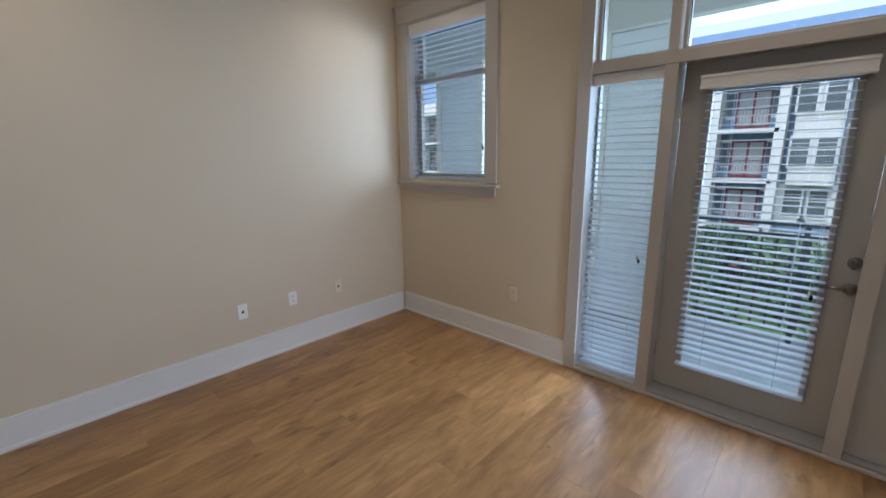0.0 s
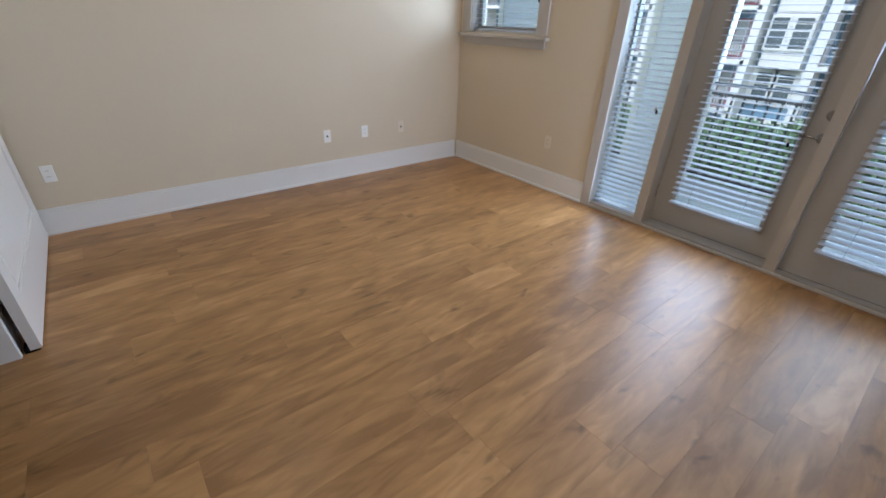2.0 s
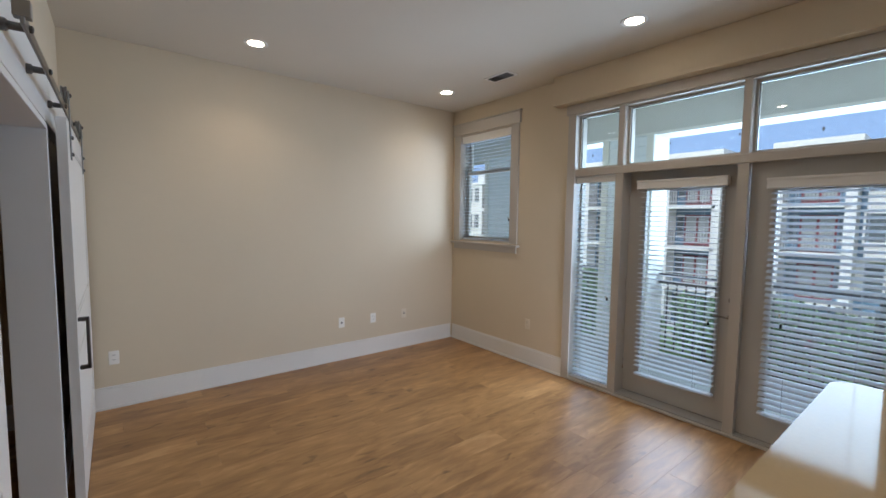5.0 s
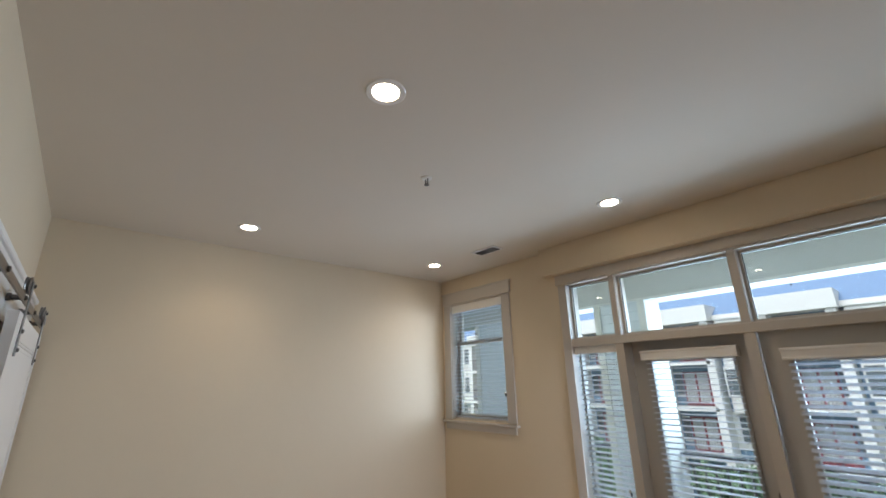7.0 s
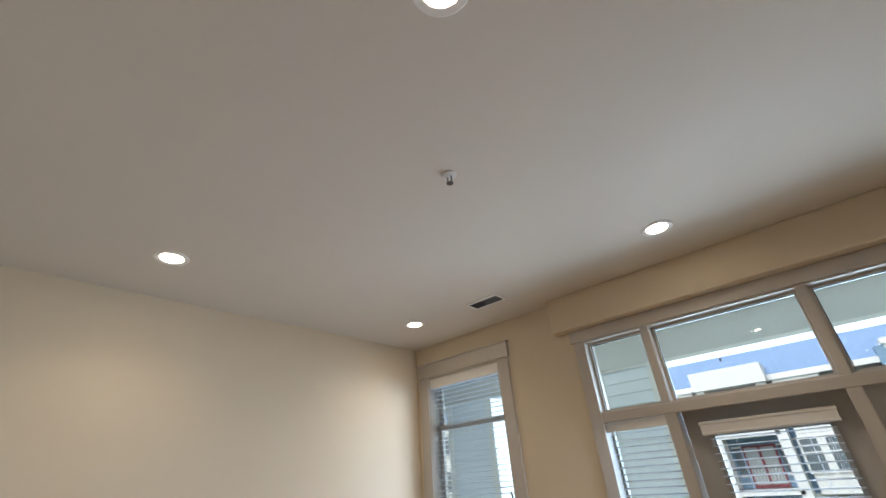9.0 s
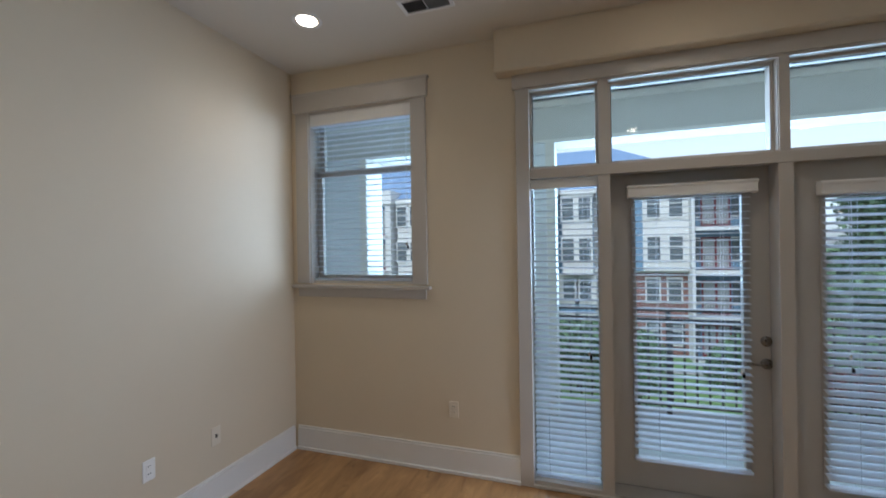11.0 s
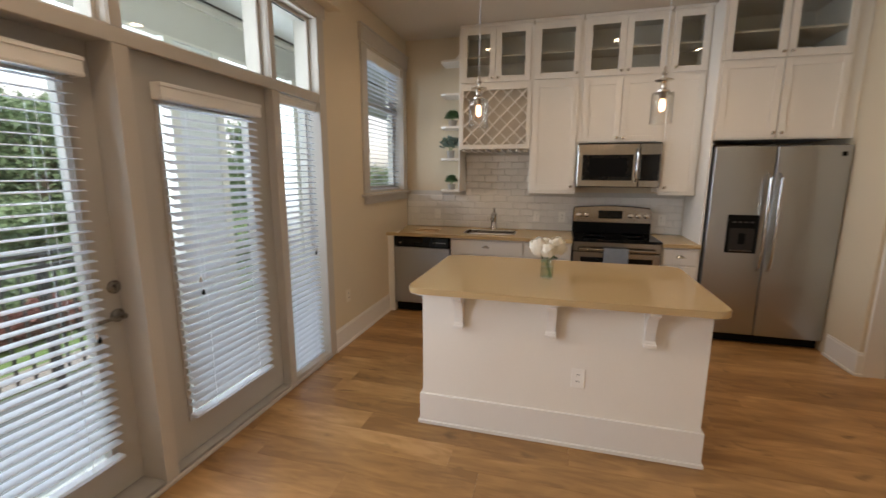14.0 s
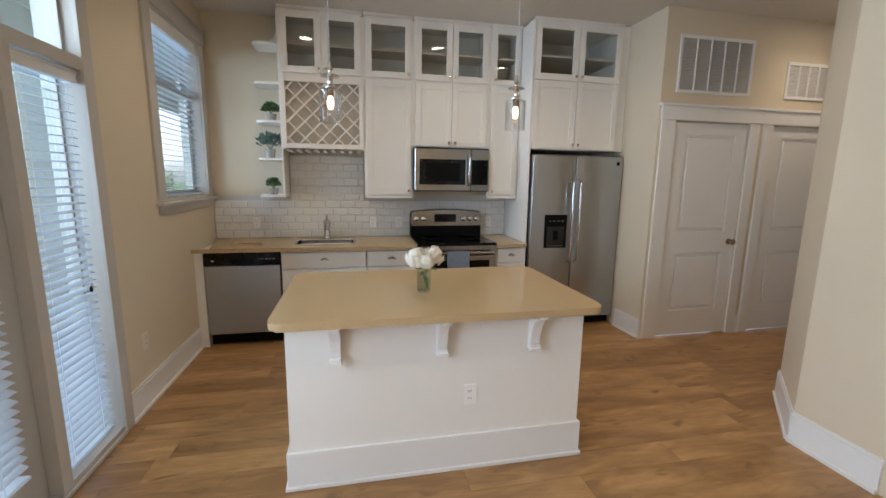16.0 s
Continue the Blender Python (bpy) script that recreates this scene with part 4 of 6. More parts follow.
c1, a, b, w = upper(2.15, 1.402, 2, 1.79, "white wall cabinet with lattice wine rack below glass doors")
carcass(c1, XU + 0.0215, XUB, a + 0.001, b - 0.001, 1.815, 2.458)
part("rack_frame", boxes([(XU, XU + 0.02, a, a + 0.04, 1.80, 2.462), (XU, XU + 0.02, b - 0.04, b, 1.80, 2.462), (XU, XU + 0.02, a + 0.04, b - 0.04, 1.80, 1.845), (XU, XU + 0.02, a + 0.04, b - 0.04, 2.40, 2.462)], 0.0015), CAB, c1)
part("rack_back", box(XU + 0.075, XU + 0.083, a + 0.02, b - 0.02, 1.834, 2.44), CABIN, c1)
ya, yb, za, zb = a + 0.04, b - 0.04, 1.845, 2.40
for sgn in (1, -1):
    step = 0.151
    for i in range(-8, 12):
        o = ya + i * step
        seg2 = []
        for z in (za, zb):
            seg2.append((o + sgn * (z - za) + (0 if sgn > 0 else (zb - za)), z))
        (p0, q0), (p1, q1) = seg2
        # clip the slanted bar to the frame
        lo_t, hi_t = 0.0, 1.0
        for lim, side in ((ya, 1), (yb, -1)):
            d0, d1 = side * (p0 - lim), side * (p1 - lim)
            if d0 < 0 and d1 < 0:
                lo_t, hi_t = 1, 0
            elif d0 < 0:
                lo_t = max(lo_t, d0 / (d0 - d1))
            elif d1 < 0:
                hi_t = min(hi_t, d0 / (d0 - d1))
        if hi_t - lo_t < 0.04:
            continue
        A = Vector((0, p0 + (p1 - p0) * lo_t, q0 + (q1 - q0) * lo_t))
        B = Vector((0, p0 + (p1 - p0) * hi_t, q0 + (q1 - q0) * hi_t))
        L = (B - A).length
        bar = box(-0.0, 0.03, -L / 2, L / 2, -0.006, 0.006)
        ang = math.degrees(math.atan2(B.z - A.z, B.y - A.y))
        mid = (A + B) / 2
        bmesh.ops.transform(bar, matrix=pose(XU + (0.006 if sgn > 0 else 0.0075), mid.y, mid.z, ang, 0, 0), verts=bar.verts)
        part("lattice_bar", bar, CAB, c1)
for i in range(9):
    y = a + 0.05 + i * (b - a - 0.1) / 8
    part("stem_rail", boxes([(XU + 0.012, XUB - 0.03, y - 0.018, y + 0.018, 1.775, 1.783), (XU + 0.012, XUB - 0.03, y - 0.005, y + 0.005, 1.783, 1.80)]), CAB, c1)

c2, a, b, w = upper(1.392, 0.925, 1, 1.355, UP)
carcass(c2, XU + 0.0215, XUB, a + 0.001, b - 0.001, 1.36, 2.458)
d = shaker(c2, "cabinet_door", XU, a + 0.015, b - 0.015, 1.372, 2.452)
knob(d, XU, a + 0.045, 1.41)
part("light_rail", box(XU + 0.004, XU + 0.02, a, b, 1.335, 1.36, 0.002), CAB, c2)
c3, a, b, w = upper(0.915, 0.15, 2, 1.84, UP)
carcass(c3, XU + 0.0215, XUB, a + 0.001, b - 0.001, 1.838, 2.458)
for i in range(2):
    u0, u1 = a + 0.015 + i * w + 0.002, a + 0.015 + (i + 1) * w - 0.002
    d = shaker(c3, "cabinet_door", XU, u0, u1, 1.852, 2.452)
    knob(d, XU, u1 - 0.028 if i == 0 else u0 + 0.028, 1.89)
c4, a, b, w = upper(0.14, -0.186, 1, 1.355, UP)
carcass(c4, XU + 0.0215, XUB, a + 0.001, b - 0.001, 1.36, 2.458)
d = shaker(c4, "cabinet_door", XU, a + 0.015, b - 0.015, 1.372, 2.452)
knob(d, XU, b - 0.045, 1.41)
part("light_rail", box(XU + 0.004, XU + 0.02, a, b, 1.335, 1.36, 0.002), CAB, c4)

# fridge cabinet with a full-height side panel
fc = thing("fridge_cabinet", (3.4, -0.65, 1.83), "white cabinet over refrigerator with glass upper doors", "cabinet", "kitchen wall cabinets")
part("side_panel", box(3.10, XUB, -0.188, -0.206, 0.0, 3.03, 0.0015), CAB, fc)
carcass(fc, 3.112, XUB, -0.207, -1.125, 2.478, 3.025, 2.72)
carcass(fc, 3.112, XUB, -0.207, -1.125, 1.835, 2.476)
part("face_rail", boxes([(3.10, 3.111, -1.125, -0.207, 3.012, 3.045), (3.083, 3.10, -1.13, -0.19, 3.026, 3.047)]), CAB, fc)
part("filler", box(3.12, 3.14, -1.219, -1.126, 1.835, 3.045), CAB, fc)
for i, (u0, u1) in enumerate(((-1.118, -0.668), (-0.662, -0.212))):
    d = shaker(fc, "glass_door", 3.09, u0, u1, 2.492, 3.01, True)
    knob(d, 3.09, u1 - 0.028 if i == 0 else u0 + 0.028, 2.53)
    d = shaker(fc, "cabinet_door", 3.09, u0, u1, 1.845, 2.478)
    knob(d, 3.09, u1 - 0.028 if i == 0 else u0 + 0.028, 1.885)

# open end shelves with curved corners
es = thing("end_shelf", (3.55, 2.28, 1.345), "white open corner shelf unit with rounded shelves", "shelf")
part("back_panel", box(3.41, XUB, 2.151, 2.168, 1.337, 3.02, 0.0015), CAB, es)
for z in (1.337, 1.685, 2.03, 2.375, 2.72):
    r = 0.2
    outline = [(XUB, 2.168), (XUB, 2.395)] + [(3.46 + 0.05 + 0.0 * r - 0.08 * math.sin(radians(90 * i / 6)), 2.395 - 0.1 * (1 - math.cos(radians(90 * i / 6)))) for i in range(7)] + [(3.42, 2.168)]
    part("shelf", prism(outline, z, z + 0.022, "z"), CAB, es)
brk = [(2.168, 2.742), (2.36, 2.742), (2.30, 2.80), (2.24, 2.86), (2.205, 2.93), (2.19, 3.02), (2.168, 3.02)]
part("top_bracket", prism(brk, XUB - 0.02, XUB, "x"), CAB, es)

# base units
def base_unit(y0, y1, label, drawer=True, pull=True, doors=1):
    c = thing("base_cabinet", (3.4, (y0 + y1) / 2, 0), label, "cabinet", "kitchen base cabinets")
    a, b = min(y0, y1), max(y0, y1)
    part("cabinet_body", boxes([(3.092, XUB, a, b, 0.1, 0.868), (3.15, XUB, a, b, 0.0, 0.1)]), CAB, c)
    d = part("drawer_front", box(3.07, 3.0915, a + 0.008, b - 0.008, 0.705, 0.85, 0.003), CAB, c)
    cup_pull(d, 3.07, (a + b) / 2, 0.782)
    w = (b - a - 0.01) / doors
    for i in range(doors):
        u0, u1 = a + 0.005 + i * w + 0.003, a + 0.005 + (i + 1) * w - 0.003
        dd = shaker(c, "cabinet_door", 3.07, u0, u1, 0.112, 0.69)
        knob(dd, 3.07, u1 - 0.03 if i == 0 else u0 + 0.03, 0.65)
    return c


base_unit(2.168, 1.402, "white sink base cabinet with drawer front", doors=2)
base_unit(1.398, 0.932, "white base cabinet with drawer beside the range")
base_unit(0.118, -0.186, "narrow white base cabinet beside the refrigerator")
ep = thing("base_cabinet", (3.4, 2.84, 0), "narrow white filler unit between dishwasher and wall", "cabinet", "kitchen base cabinets")
part("cabinet_body", box(3.075, XUB, 2.812, YW - 0.001, 0.0, 0.868), CAB, ep)

ctop = thing("countertop", (3.37, 1.35, 0.87), "beige polished quartz kitchen countertop", "countertop")
def slab_with_hole(x0, x1, y0, y1, hx0, hx1, hy0, hy1, z0, z1):
    """Slab with a rounded sink cut-out."""
    bm = bmesh.new()
    hole = rounded(hx0, hx1, hy0, hy1, 0.09, 6)
    n = len(hole)
    def ray(p):
        cx, cy = (hx0 + hx1) / 2, (hy0 + hy1) / 2
        dx, dy = p[0] - cx, p[1] - cy
        k = min(((x1 if dx > 0 else x0) - cx) / dx if abs(dx) > 1e-9 else 1e9, ((y1 if dy > 0 else y0) - cy) / dy if abs(dy) > 1e-9 else 1e9)
        return (cx + dx * k, cy + dy * k)
    outer = [ray(p) for p in hole]
    for z in (z0, z1):
        hv = [bm.verts.new((*p, z)) for p in hole]
        ov = [bm.verts.new((*p, z)) for p in outer]
        for i in range(n):
            bm.faces.new((hv[i], hv[(i + 1) % n], ov[(i + 1) % n], ov[i]))
        cx, cy = (hx0 + hx1) / 2, (hy0 + hy1) / 2
        for qx, qy in ((x0, y0), (x0, y1), (x1, y0), (x1, y1)):
            best = sorted(range(n), key=lambda i: (outer[i][0] - qx) ** 2 + (outer[i][1] - qy) ** 2)
            i0 = [i for i in range(n) if (abs(outer[i][0] - qx) < 1e-6) != (abs(outer[(i + 1) % n][0] - qx) < 1e-6) and (outer[i][1] - cy) * (qy - cy) > 0 and (outer[i][0] - cx) * (qx - cx) > 0]
            if i0:
                i = i0[0]
                q = bm.verts.new((qx, qy, z))
                bm.faces.new((ov[i], ov[(i + 1) % n], q))
        if z == z0:
            hv0 = hv
    for i in range(n):
        bm.faces.new((hv0[i], hv0[(i + 1) % n], hv[(i + 1) % n], hv[i]))
    box(x0 - 0.0, x0 + 0.001, y0, y1, z0, z1, bm=bm)
    return bm


SX0, SX1, SY0, SY1 = 3.17, 3.53, 1.52, 2.05
part("slab", slab_with_hole(3.026, XK - 0.008, 0.925, YW - 0.001, SX0, SX1, SY0, SY1, 0.87, 0.905), QUARTZ, ctop)
part("slab", box(3.026, XK - 0.008, -0.187, 0.126, 0.87, 0.905, 0.002), QUARTZ, ctop)
sink = thing("sink", (3.35, 1.785, 0.7), "undermount stainless steel kitchen sink", "sink")
bm = bmesh.new()
rings = []
for inset, z in ((0.003, 0.898), (0.004, 0.80), (0.012, 0.72), (0.05, 0.70)):
    rings.append([bm.verts.new((x, y, z)) for x, y in rounded(SX0 + inset, SX1 - inset, SY0 + inset, SY1 - inset, 0.09 if inset < 0.03 else 0.06, 6)])
for r0, r1 in zip(rings, rings[1:]):
    for i in range(len(r0)):
        bm.faces.new((r0[i], r0[(i + 1) % len(r0)], r1[(i + 1) % len(r0)], r1[i]))
bm.faces.new(rings[-1])
bmesh.ops.solidify(bm, geom=list(bm.faces), thickness=0.0015)
part("bowl", bm, STEEL, sink, "", True)
rim = bmesh.new()
ro, ri = rounded(SX0 - 0.014, SX1 + 0.014, SY0 - 0.014, SY1 + 0.014, 0.1, 6), rounded(SX0 + 0.002, SX1 - 0.002, SY0 + 0.002, SY1 - 0.002, 0.09, 6)
lv = [[rim.verts.new((*p, z)) for p in pts] for pts, z in ((ro, 0.9055), (ro, 0.9075), (ri, 0.9085), (ri, 0.899))]
for r0, r1 in zip(lv, lv[1:]):
    for i in range(len(r0)):
        rim.faces.new((r0[i], r0[(i + 1) % len(r0)], r1[(i + 1) % len(r0)], r1[i]))
part("sink_rim", rim, CHROME, sink, "polished steel sink rim", True)
part("drain", lathe([(0.045, 0.701), (0.04, 0.704), (0.02, 0.7025)], (3.35, 1.785, 0), "z", 20), CHROME, sink, "", True)
fa = thing("kitchen_faucet", (3.615, 1.79, 0.905), "chrome single-lever kitchen faucet behind the sink", "faucet")
part("faucet_base", lathe([(0.042, 0.9055), (0.042, 0.918), (0.034, 0.937), (0.031, 1.0), (0.034, 1.03), (0.038, 1.06), (0.034, 1.09), (0.01, 1.105)], (3.615, 1.79, 0), "z", 20), CHROME, fa, "", True)
part("spout", tube([(3.612, 1.79, 1.02), (3.60, 1.79, 1.055), (3.575, 1.79, 1.08), (3.54, 1.79, 1.085), (3.50, 1.79, 1.07), (3.475, 1.79, 1.04), (3.468, 1.79, 1.01)], 0.021, 12), CHROME, fa, "", True)
part("lever", tube([(3.615, 1.79, 1.06), (3.618, 1.79, 1.085), (3.63, 1.79, 1.11), (3.65, 1.79, 1.15)], 0.01, 8), CHROME, fa, "", True)
tv = thing("trivet", (3.3, 2.47, 0.9055), "thin bamboo trivet lying on the countertop", "trivet")
part("frame", boxes([(3.22, 3.235, 2.35, 2.62, 0.906, 0.914), (3.33, 3.345, 2.35, 2.60, 0.906, 0.914), (3.235, 3.33, 2.35, 2.365, 0.906, 0.914), (3.235, 3.33, 2.585, 2.6, 0.906, 0.914)], 0.002), BAMBOO, tv)

# ---- appliances ----
dw = thing("dishwasher", (3.4, 2.49, 0), "stainless steel dishwasher with black control strip", "dishwasher")
part("tub", box(3.1, XUB, 2.176, 2.81, 0.1, 0.866), BLACKM, dw)
part("door", box(3.068, 3.1, 2.178, 2.806, 0.115, 0.742, 0.006, seg=2), STEELV, dw, "brushed stainless door")
cp = part("control_panel", box(3.06, 3.1, 2.178, 2.806, 0.747, 0.864, 0.006, seg=2), BLACK, dw, "black glossy control strip")
part("pocket_handle", box(3.0585, 3.0605, 2.42, 2.58, 0.765, 0.80, 0.0006), BLACKM, cp)
part("badge", box(3.0588, 3.0602, 2.72, 2.745, 0.785, 0.80), NICKEL, cp)
for i in range(5):
    part("button", box(3.0588, 3.0602, 2.22 + i * 0.03, 2.235 + i * 0.03, 0.80, 0.808), NICKEL, cp)
part("toe_kick", box(3.14, 3.16, 2.178, 2.806, 0.005, 0.1), BLACKM, dw)

rg = thing("range", (3.38, 0.525, 0), "stainless electric range with black glass top", "stove")
RY0, RY1 = 0.132, 0.918
part("oven_body", box(3.075, 3.66, RY0, RY1, 0.02, 0.895), BLACKM, rg)
part("cooktop", box(3.035, 3.62, RY0 - 0.001, RY1 + 0.001, 0.896, 0.918, 0.004, seg=2), BLACK, rg, "black glass cooktop")
for bx, by, br in ((3.2, 0.33, 0.085), (3.2, 0.72, 0.105), (3.47, 0.33, 0.105), (3.47, 0.72, 0.085)):
    part("burner_ring", lathe([(br, 0.9183), (br, 0.9187), (br - 0.004, 0.9187), (br - 0.004, 0.9183)], (bx, by, 0), "z", 28), BLACKM, rg)
arc = [(RY0, 0.92), (RY0, 1.15)] + [(RY0 + 0.02 + (RY1 - RY0 - 0.04) * i / 12, 1.185 + 0.022 * math.sin(math.pi * i / 12)) for i in range(13)] + [(RY1, 1.15), (RY1, 0.92)]
bg = part("backguard", prism(arc, 3.60, 3.69, "x"), BLACKM, rg, "black backguard")
arc2 = [(RY0 + 0.004, 1.03), (RY0 + 0.004, 1.15)] + [(RY0 + 0.02 + (RY1 - RY0 - 0.04) * i / 12, 1.18 + 0.022 * math.sin(math.pi * i / 12)) for i in range(13)] + [(RY1 - 0.004, 1.15), (RY1 - 0.004, 1.03)]
part("control_fascia", prism(arc2, 3.582, 3.599, "x"), STEEL, bg, "stainless control fascia")
part("display", box(3.578, 3.582, 0.42, 0.66, 1.07, 1.155, 0.001), BLACK, bg, "black clock display")
for ky in (0.19, 0.265, 0.34, 0.78, 0.86):
    part("knob", lathe([(0.026, 3.582), (0.025, 3.562), (0.02, 3.558), (0.004, 3.557)], (0, ky, 1.105), "x", 18), NICKEL, bg, "round control knob", True)
part("front_strip", box(3.04, 3.074, RY0 + 0.002, RY1 - 0.002, 0.80, 0.893, 0.003), STEEL, rg)
od_ = part("oven_door", box(3.035, 3.073, RY0 + 0.002, RY1 - 0.002, 0.26, 0.795, 0.004, seg=2), STEEL, rg, "stainless oven door")
part("oven_window", box(3.032, 3.036, RY0 + 0.07, RY1 - 0.07, 0.34, 0.745, 0.001), BLACK, od_, "black oven glass")
part("oven_handle", tube([(3.036, RY0 + 0.05, 0.822), (2.985, RY0 + 0.055, 0.828), (2.982, 0.525, 0.83), (2.985, RY1 - 0.055, 0.828), (3.036, RY1 - 0.05, 0.822)], 0.012, 12), STEEL, rg, "stainless bar handle", True)
part("drawer", box(3.037, 3.073, RY0 + 0.002, RY1 - 0.002, 0.06, 0.25, 0.004, seg=2), STEEL, rg)
tw = bmesh.new()
tp = [(2.9655, 0.655), (2.966, 0.76), (2.9665, 0.83), (2.973, 0.842), (2.982, 0.846), (2.991, 0.842), (2.9975, 0.83), (3.0, 0.77), (3.001, 0.70)]
cols = 12
grid = [[tw.verts.new((px + 0.0022 * math.sin(j * 1.7 + i * 0.5) * min(1, abs(pz - 0.846) * 12), 0.425 + 0.215 * j / cols, pz + 0.004 * math.sin(j * 0.6) * (1 if i in (0, 8) else 0))) for j in range(cols + 1)] for i, (px, pz) in enumerate(tp)]
for r0, r1 in zip(grid, grid[1:]):
    for j in range(cols):
        tw.faces.new((r0[j], r0[j + 1], r1[j + 1], r1[j]))
bmesh.ops.solidify(tw, geom=list(tw.faces), thickness=0.0025)
solid("dish_towel", tw, TOWEL, (2.98, 0.53, 0.66), "pale blue dish towel folded over oven handle", "towel", smooth=True)

mw = thing("microwave", (3.5, 0.53, 1.405), "stainless over-range microwave with black window", "microwave")
MY0, MY1 = 0.152, 0.914
part("case", box(3.325, XUB, MY0, MY1, 1.408, 1.832), BLACKM, mw)
md = part("door", boxes([(3.295, 3.324, 0.345, MY1, 1.412, 1.828)], 0.005), STEEL, mw, "stainless microwave door")
part("window", box(3.292, 3.2955, 0.40, MY1 - 0.045, 1.475, 1.725, 0.001), BLACK, md, "black door window")
part("window_screen", box(3.2905, 3.2922, 0.46, MY1 - 0.11, 1.51, 1.69), BLACKM, md)
part("handle", tube([(3.296, 0.37, 1.47), (3.255, 0.368, 1.50), (3.247, 0.367, 1.62), (3.255, 0.368, 1.74), (3.296, 0.37, 1.775)], 0.011, 12), CHROME, md, "curved steel handle", True)
mp_ = part("control_panel", box(3.297, 3.324, MY0, 0.342, 1.412, 1.828, 0.004), STEEL, mw)
part("keypad", box(3.2945, 3.2972, MY0 + 0.012, 0.335, 1.475, 1.725, 0.001), BLACK, mp_, "black keypad")
part("vent_grille", box(3.31, 3.324, MY0, MY1, 1.829, 1.838), BLACKM, mw)

fr = thing("refrigerator", (3.4, -0.705, 0), "side-by-side stainless refrigerator with water dispenser", "refrigerator")
FY0, FY1, FS = -1.205, -0.222, -0.682
part("cabinet", box(3.125, 3.70, FY0 + 0.004, FY1 - 0.004, 0.03, 1.765), DARKSTEEL, fr, "dark grey side casing")
part("toe_grille", box(3.10, 3.125, FY0 + 0.01, FY1 - 0.01, 0.012, 0.085), BLACKM, fr)
part("hinge_cover", boxes([(3.08, 3.2, FY0 + 0.01, FY0 + 0.09, 1.766, 1.785), (3.08, 3.2, FY1 - 0.09, FY1 - 0.01, 1.766, 1.785)], 0.004), BLACKM, fr)
for nm, a, b in (("freezer_door", FS + 0.004, FY1), ("fridge_door", FY0, FS - 0.004)):
    d = part(nm, box(3.045, 3.122, a, b, 0.095, 1.778, 0.009, seg=3), STEELV, fr, "brushed stainless door", True)
    s = 1 if nm == "freezer_door" else -1
    hy = FS + s * 0.04
    part("door_handle", tube([(3.045, hy, 0.70), (3.0, hy, 0.735), (2.99, hy, 0.9), (2.987, hy, 1.13), (2.99, hy, 1.36), (3.0, hy, 1.51), (3.045, hy, 1.545)], 0.0125, 12), CHROME, d, "long curved steel handle", True)
    if s == 1:
        dp = part("dispenser", box(3.04, 3.046, -0.615, -0.372, 0.85, 1.19, 0.002), BLACKM, d, "black water and ice dispenser")
        part("dispenser_recess", box(3.0382, 3.0405, -0.59, -0.397, 0.875, 1.07, 0.001), GAP, dp, "dark dispenser recess")
        part("paddle", box(3.034, 3.0385, -0.52, -0.467, 0.93, 1.03, 0.001), BLACKM, dp)
        part("drip_tray", box(3.03, 3.04, -0.58, -0.407, 0.866, 0.876, 0.002), DARKSTEEL, dp)
        for q in range(4):
            part("button", box(3.0385, 3.0402, -0.575 + q * 0.045, -0.55 + q * 0.045, 1.12, 1.132), DARKSTEEL, dp)
    else:
        part("badge", box(3.043, 3.0455, FY0 + 0.04, FY0 + 0.075, 1.69, 1.725), BLACKM, d)

# ---- island ----
isl = thing("kitchen_island", (1.53, 1.07, 0), "white panelled kitchen island with three corbels", "kitchen island")
IX0, IX1, IY0, IY1 = 1.105, 1.93, 0.297, 1.83
part("island_body", box(IX0, IX1, IY0, IY1, 0.0, 0.868), CAB, isl)
for lo, hi, dd, nm in ((0.0225, 0.1995, 0.016, "island_baseboard"), (0.0005, 0.022, 0.026, "shoe_moulding")):
    part(nm, box(IX0 - dd, IX0 - 0.0005, IY0 - dd, IY1 + dd, lo, hi, 0.002), TRIM, isl)
    part(nm, box(IX0, IX1, IY0 - dd, IY0 - 0.0005, lo, hi, 0.002), TRIM, isl)
    part(nm, box(IX0, IX1, IY1 + 0.0005, IY1 + dd, lo, hi, 0.002), TRIM, isl)
part("top_moulding", box(IX0, IX1, IY0 - 0.035, IY0 - 0.0005, 0.828, 0.868, 0.002), TRIM, isl)
part("top_moulding", box(IX0, IX1, IY1 + 0.0005, IY1 + 0.035, 0.828, 0.868, 0.002), TRIM, isl)
part("support_cleat", box(IX0 - 0.03, IX0 - 0.0005, 1.634, IY1 + 0.035, 0.828, 0.868, 0.002), TRIM, isl)
prof = [(IX0, 0.66), (IX0, 0.866), (0.978, 0.866), (0.978, 0.85)] + [(0.986 + 0.082 * math.sin(radians(90 * i / 8)), 0.846 - 0.145 * (1 - math.cos(radians(90 * i / 8))) - 0.012 * math.sin(radians(90 * i / 8))) for i in range(9)] + [(1.06, 0.68), (1.058, 0.66)]
for cy in (1.60, 1.082, 0.588):
    bm = prism(prof, cy - 0.025, cy + 0.025, "y")
    box(1.05, IX0 - 0.001, cy - 0.03, cy + 0.03, 0.655, 0.674, 0.003, bm)
    box(0.974, IX0 - 0.001, cy - 0.032, cy + 0.032, 0.86, 0.867, 0.002, bm)
    part("corbel", bm, TRIM, isl, "white scrolled corbel bracket")
it = prism(rounded(0.962, 1.985, 0.255, 1.885, 0.075, 8), 0.869, 0.905, "z")
bmesh.ops.bevel(it, geom=[e for e in it.edges if abs(e.verts[0].co.z - e.verts[1].co.z) < 1e-6], offset=0.004, segments=2, affect="EDGES")
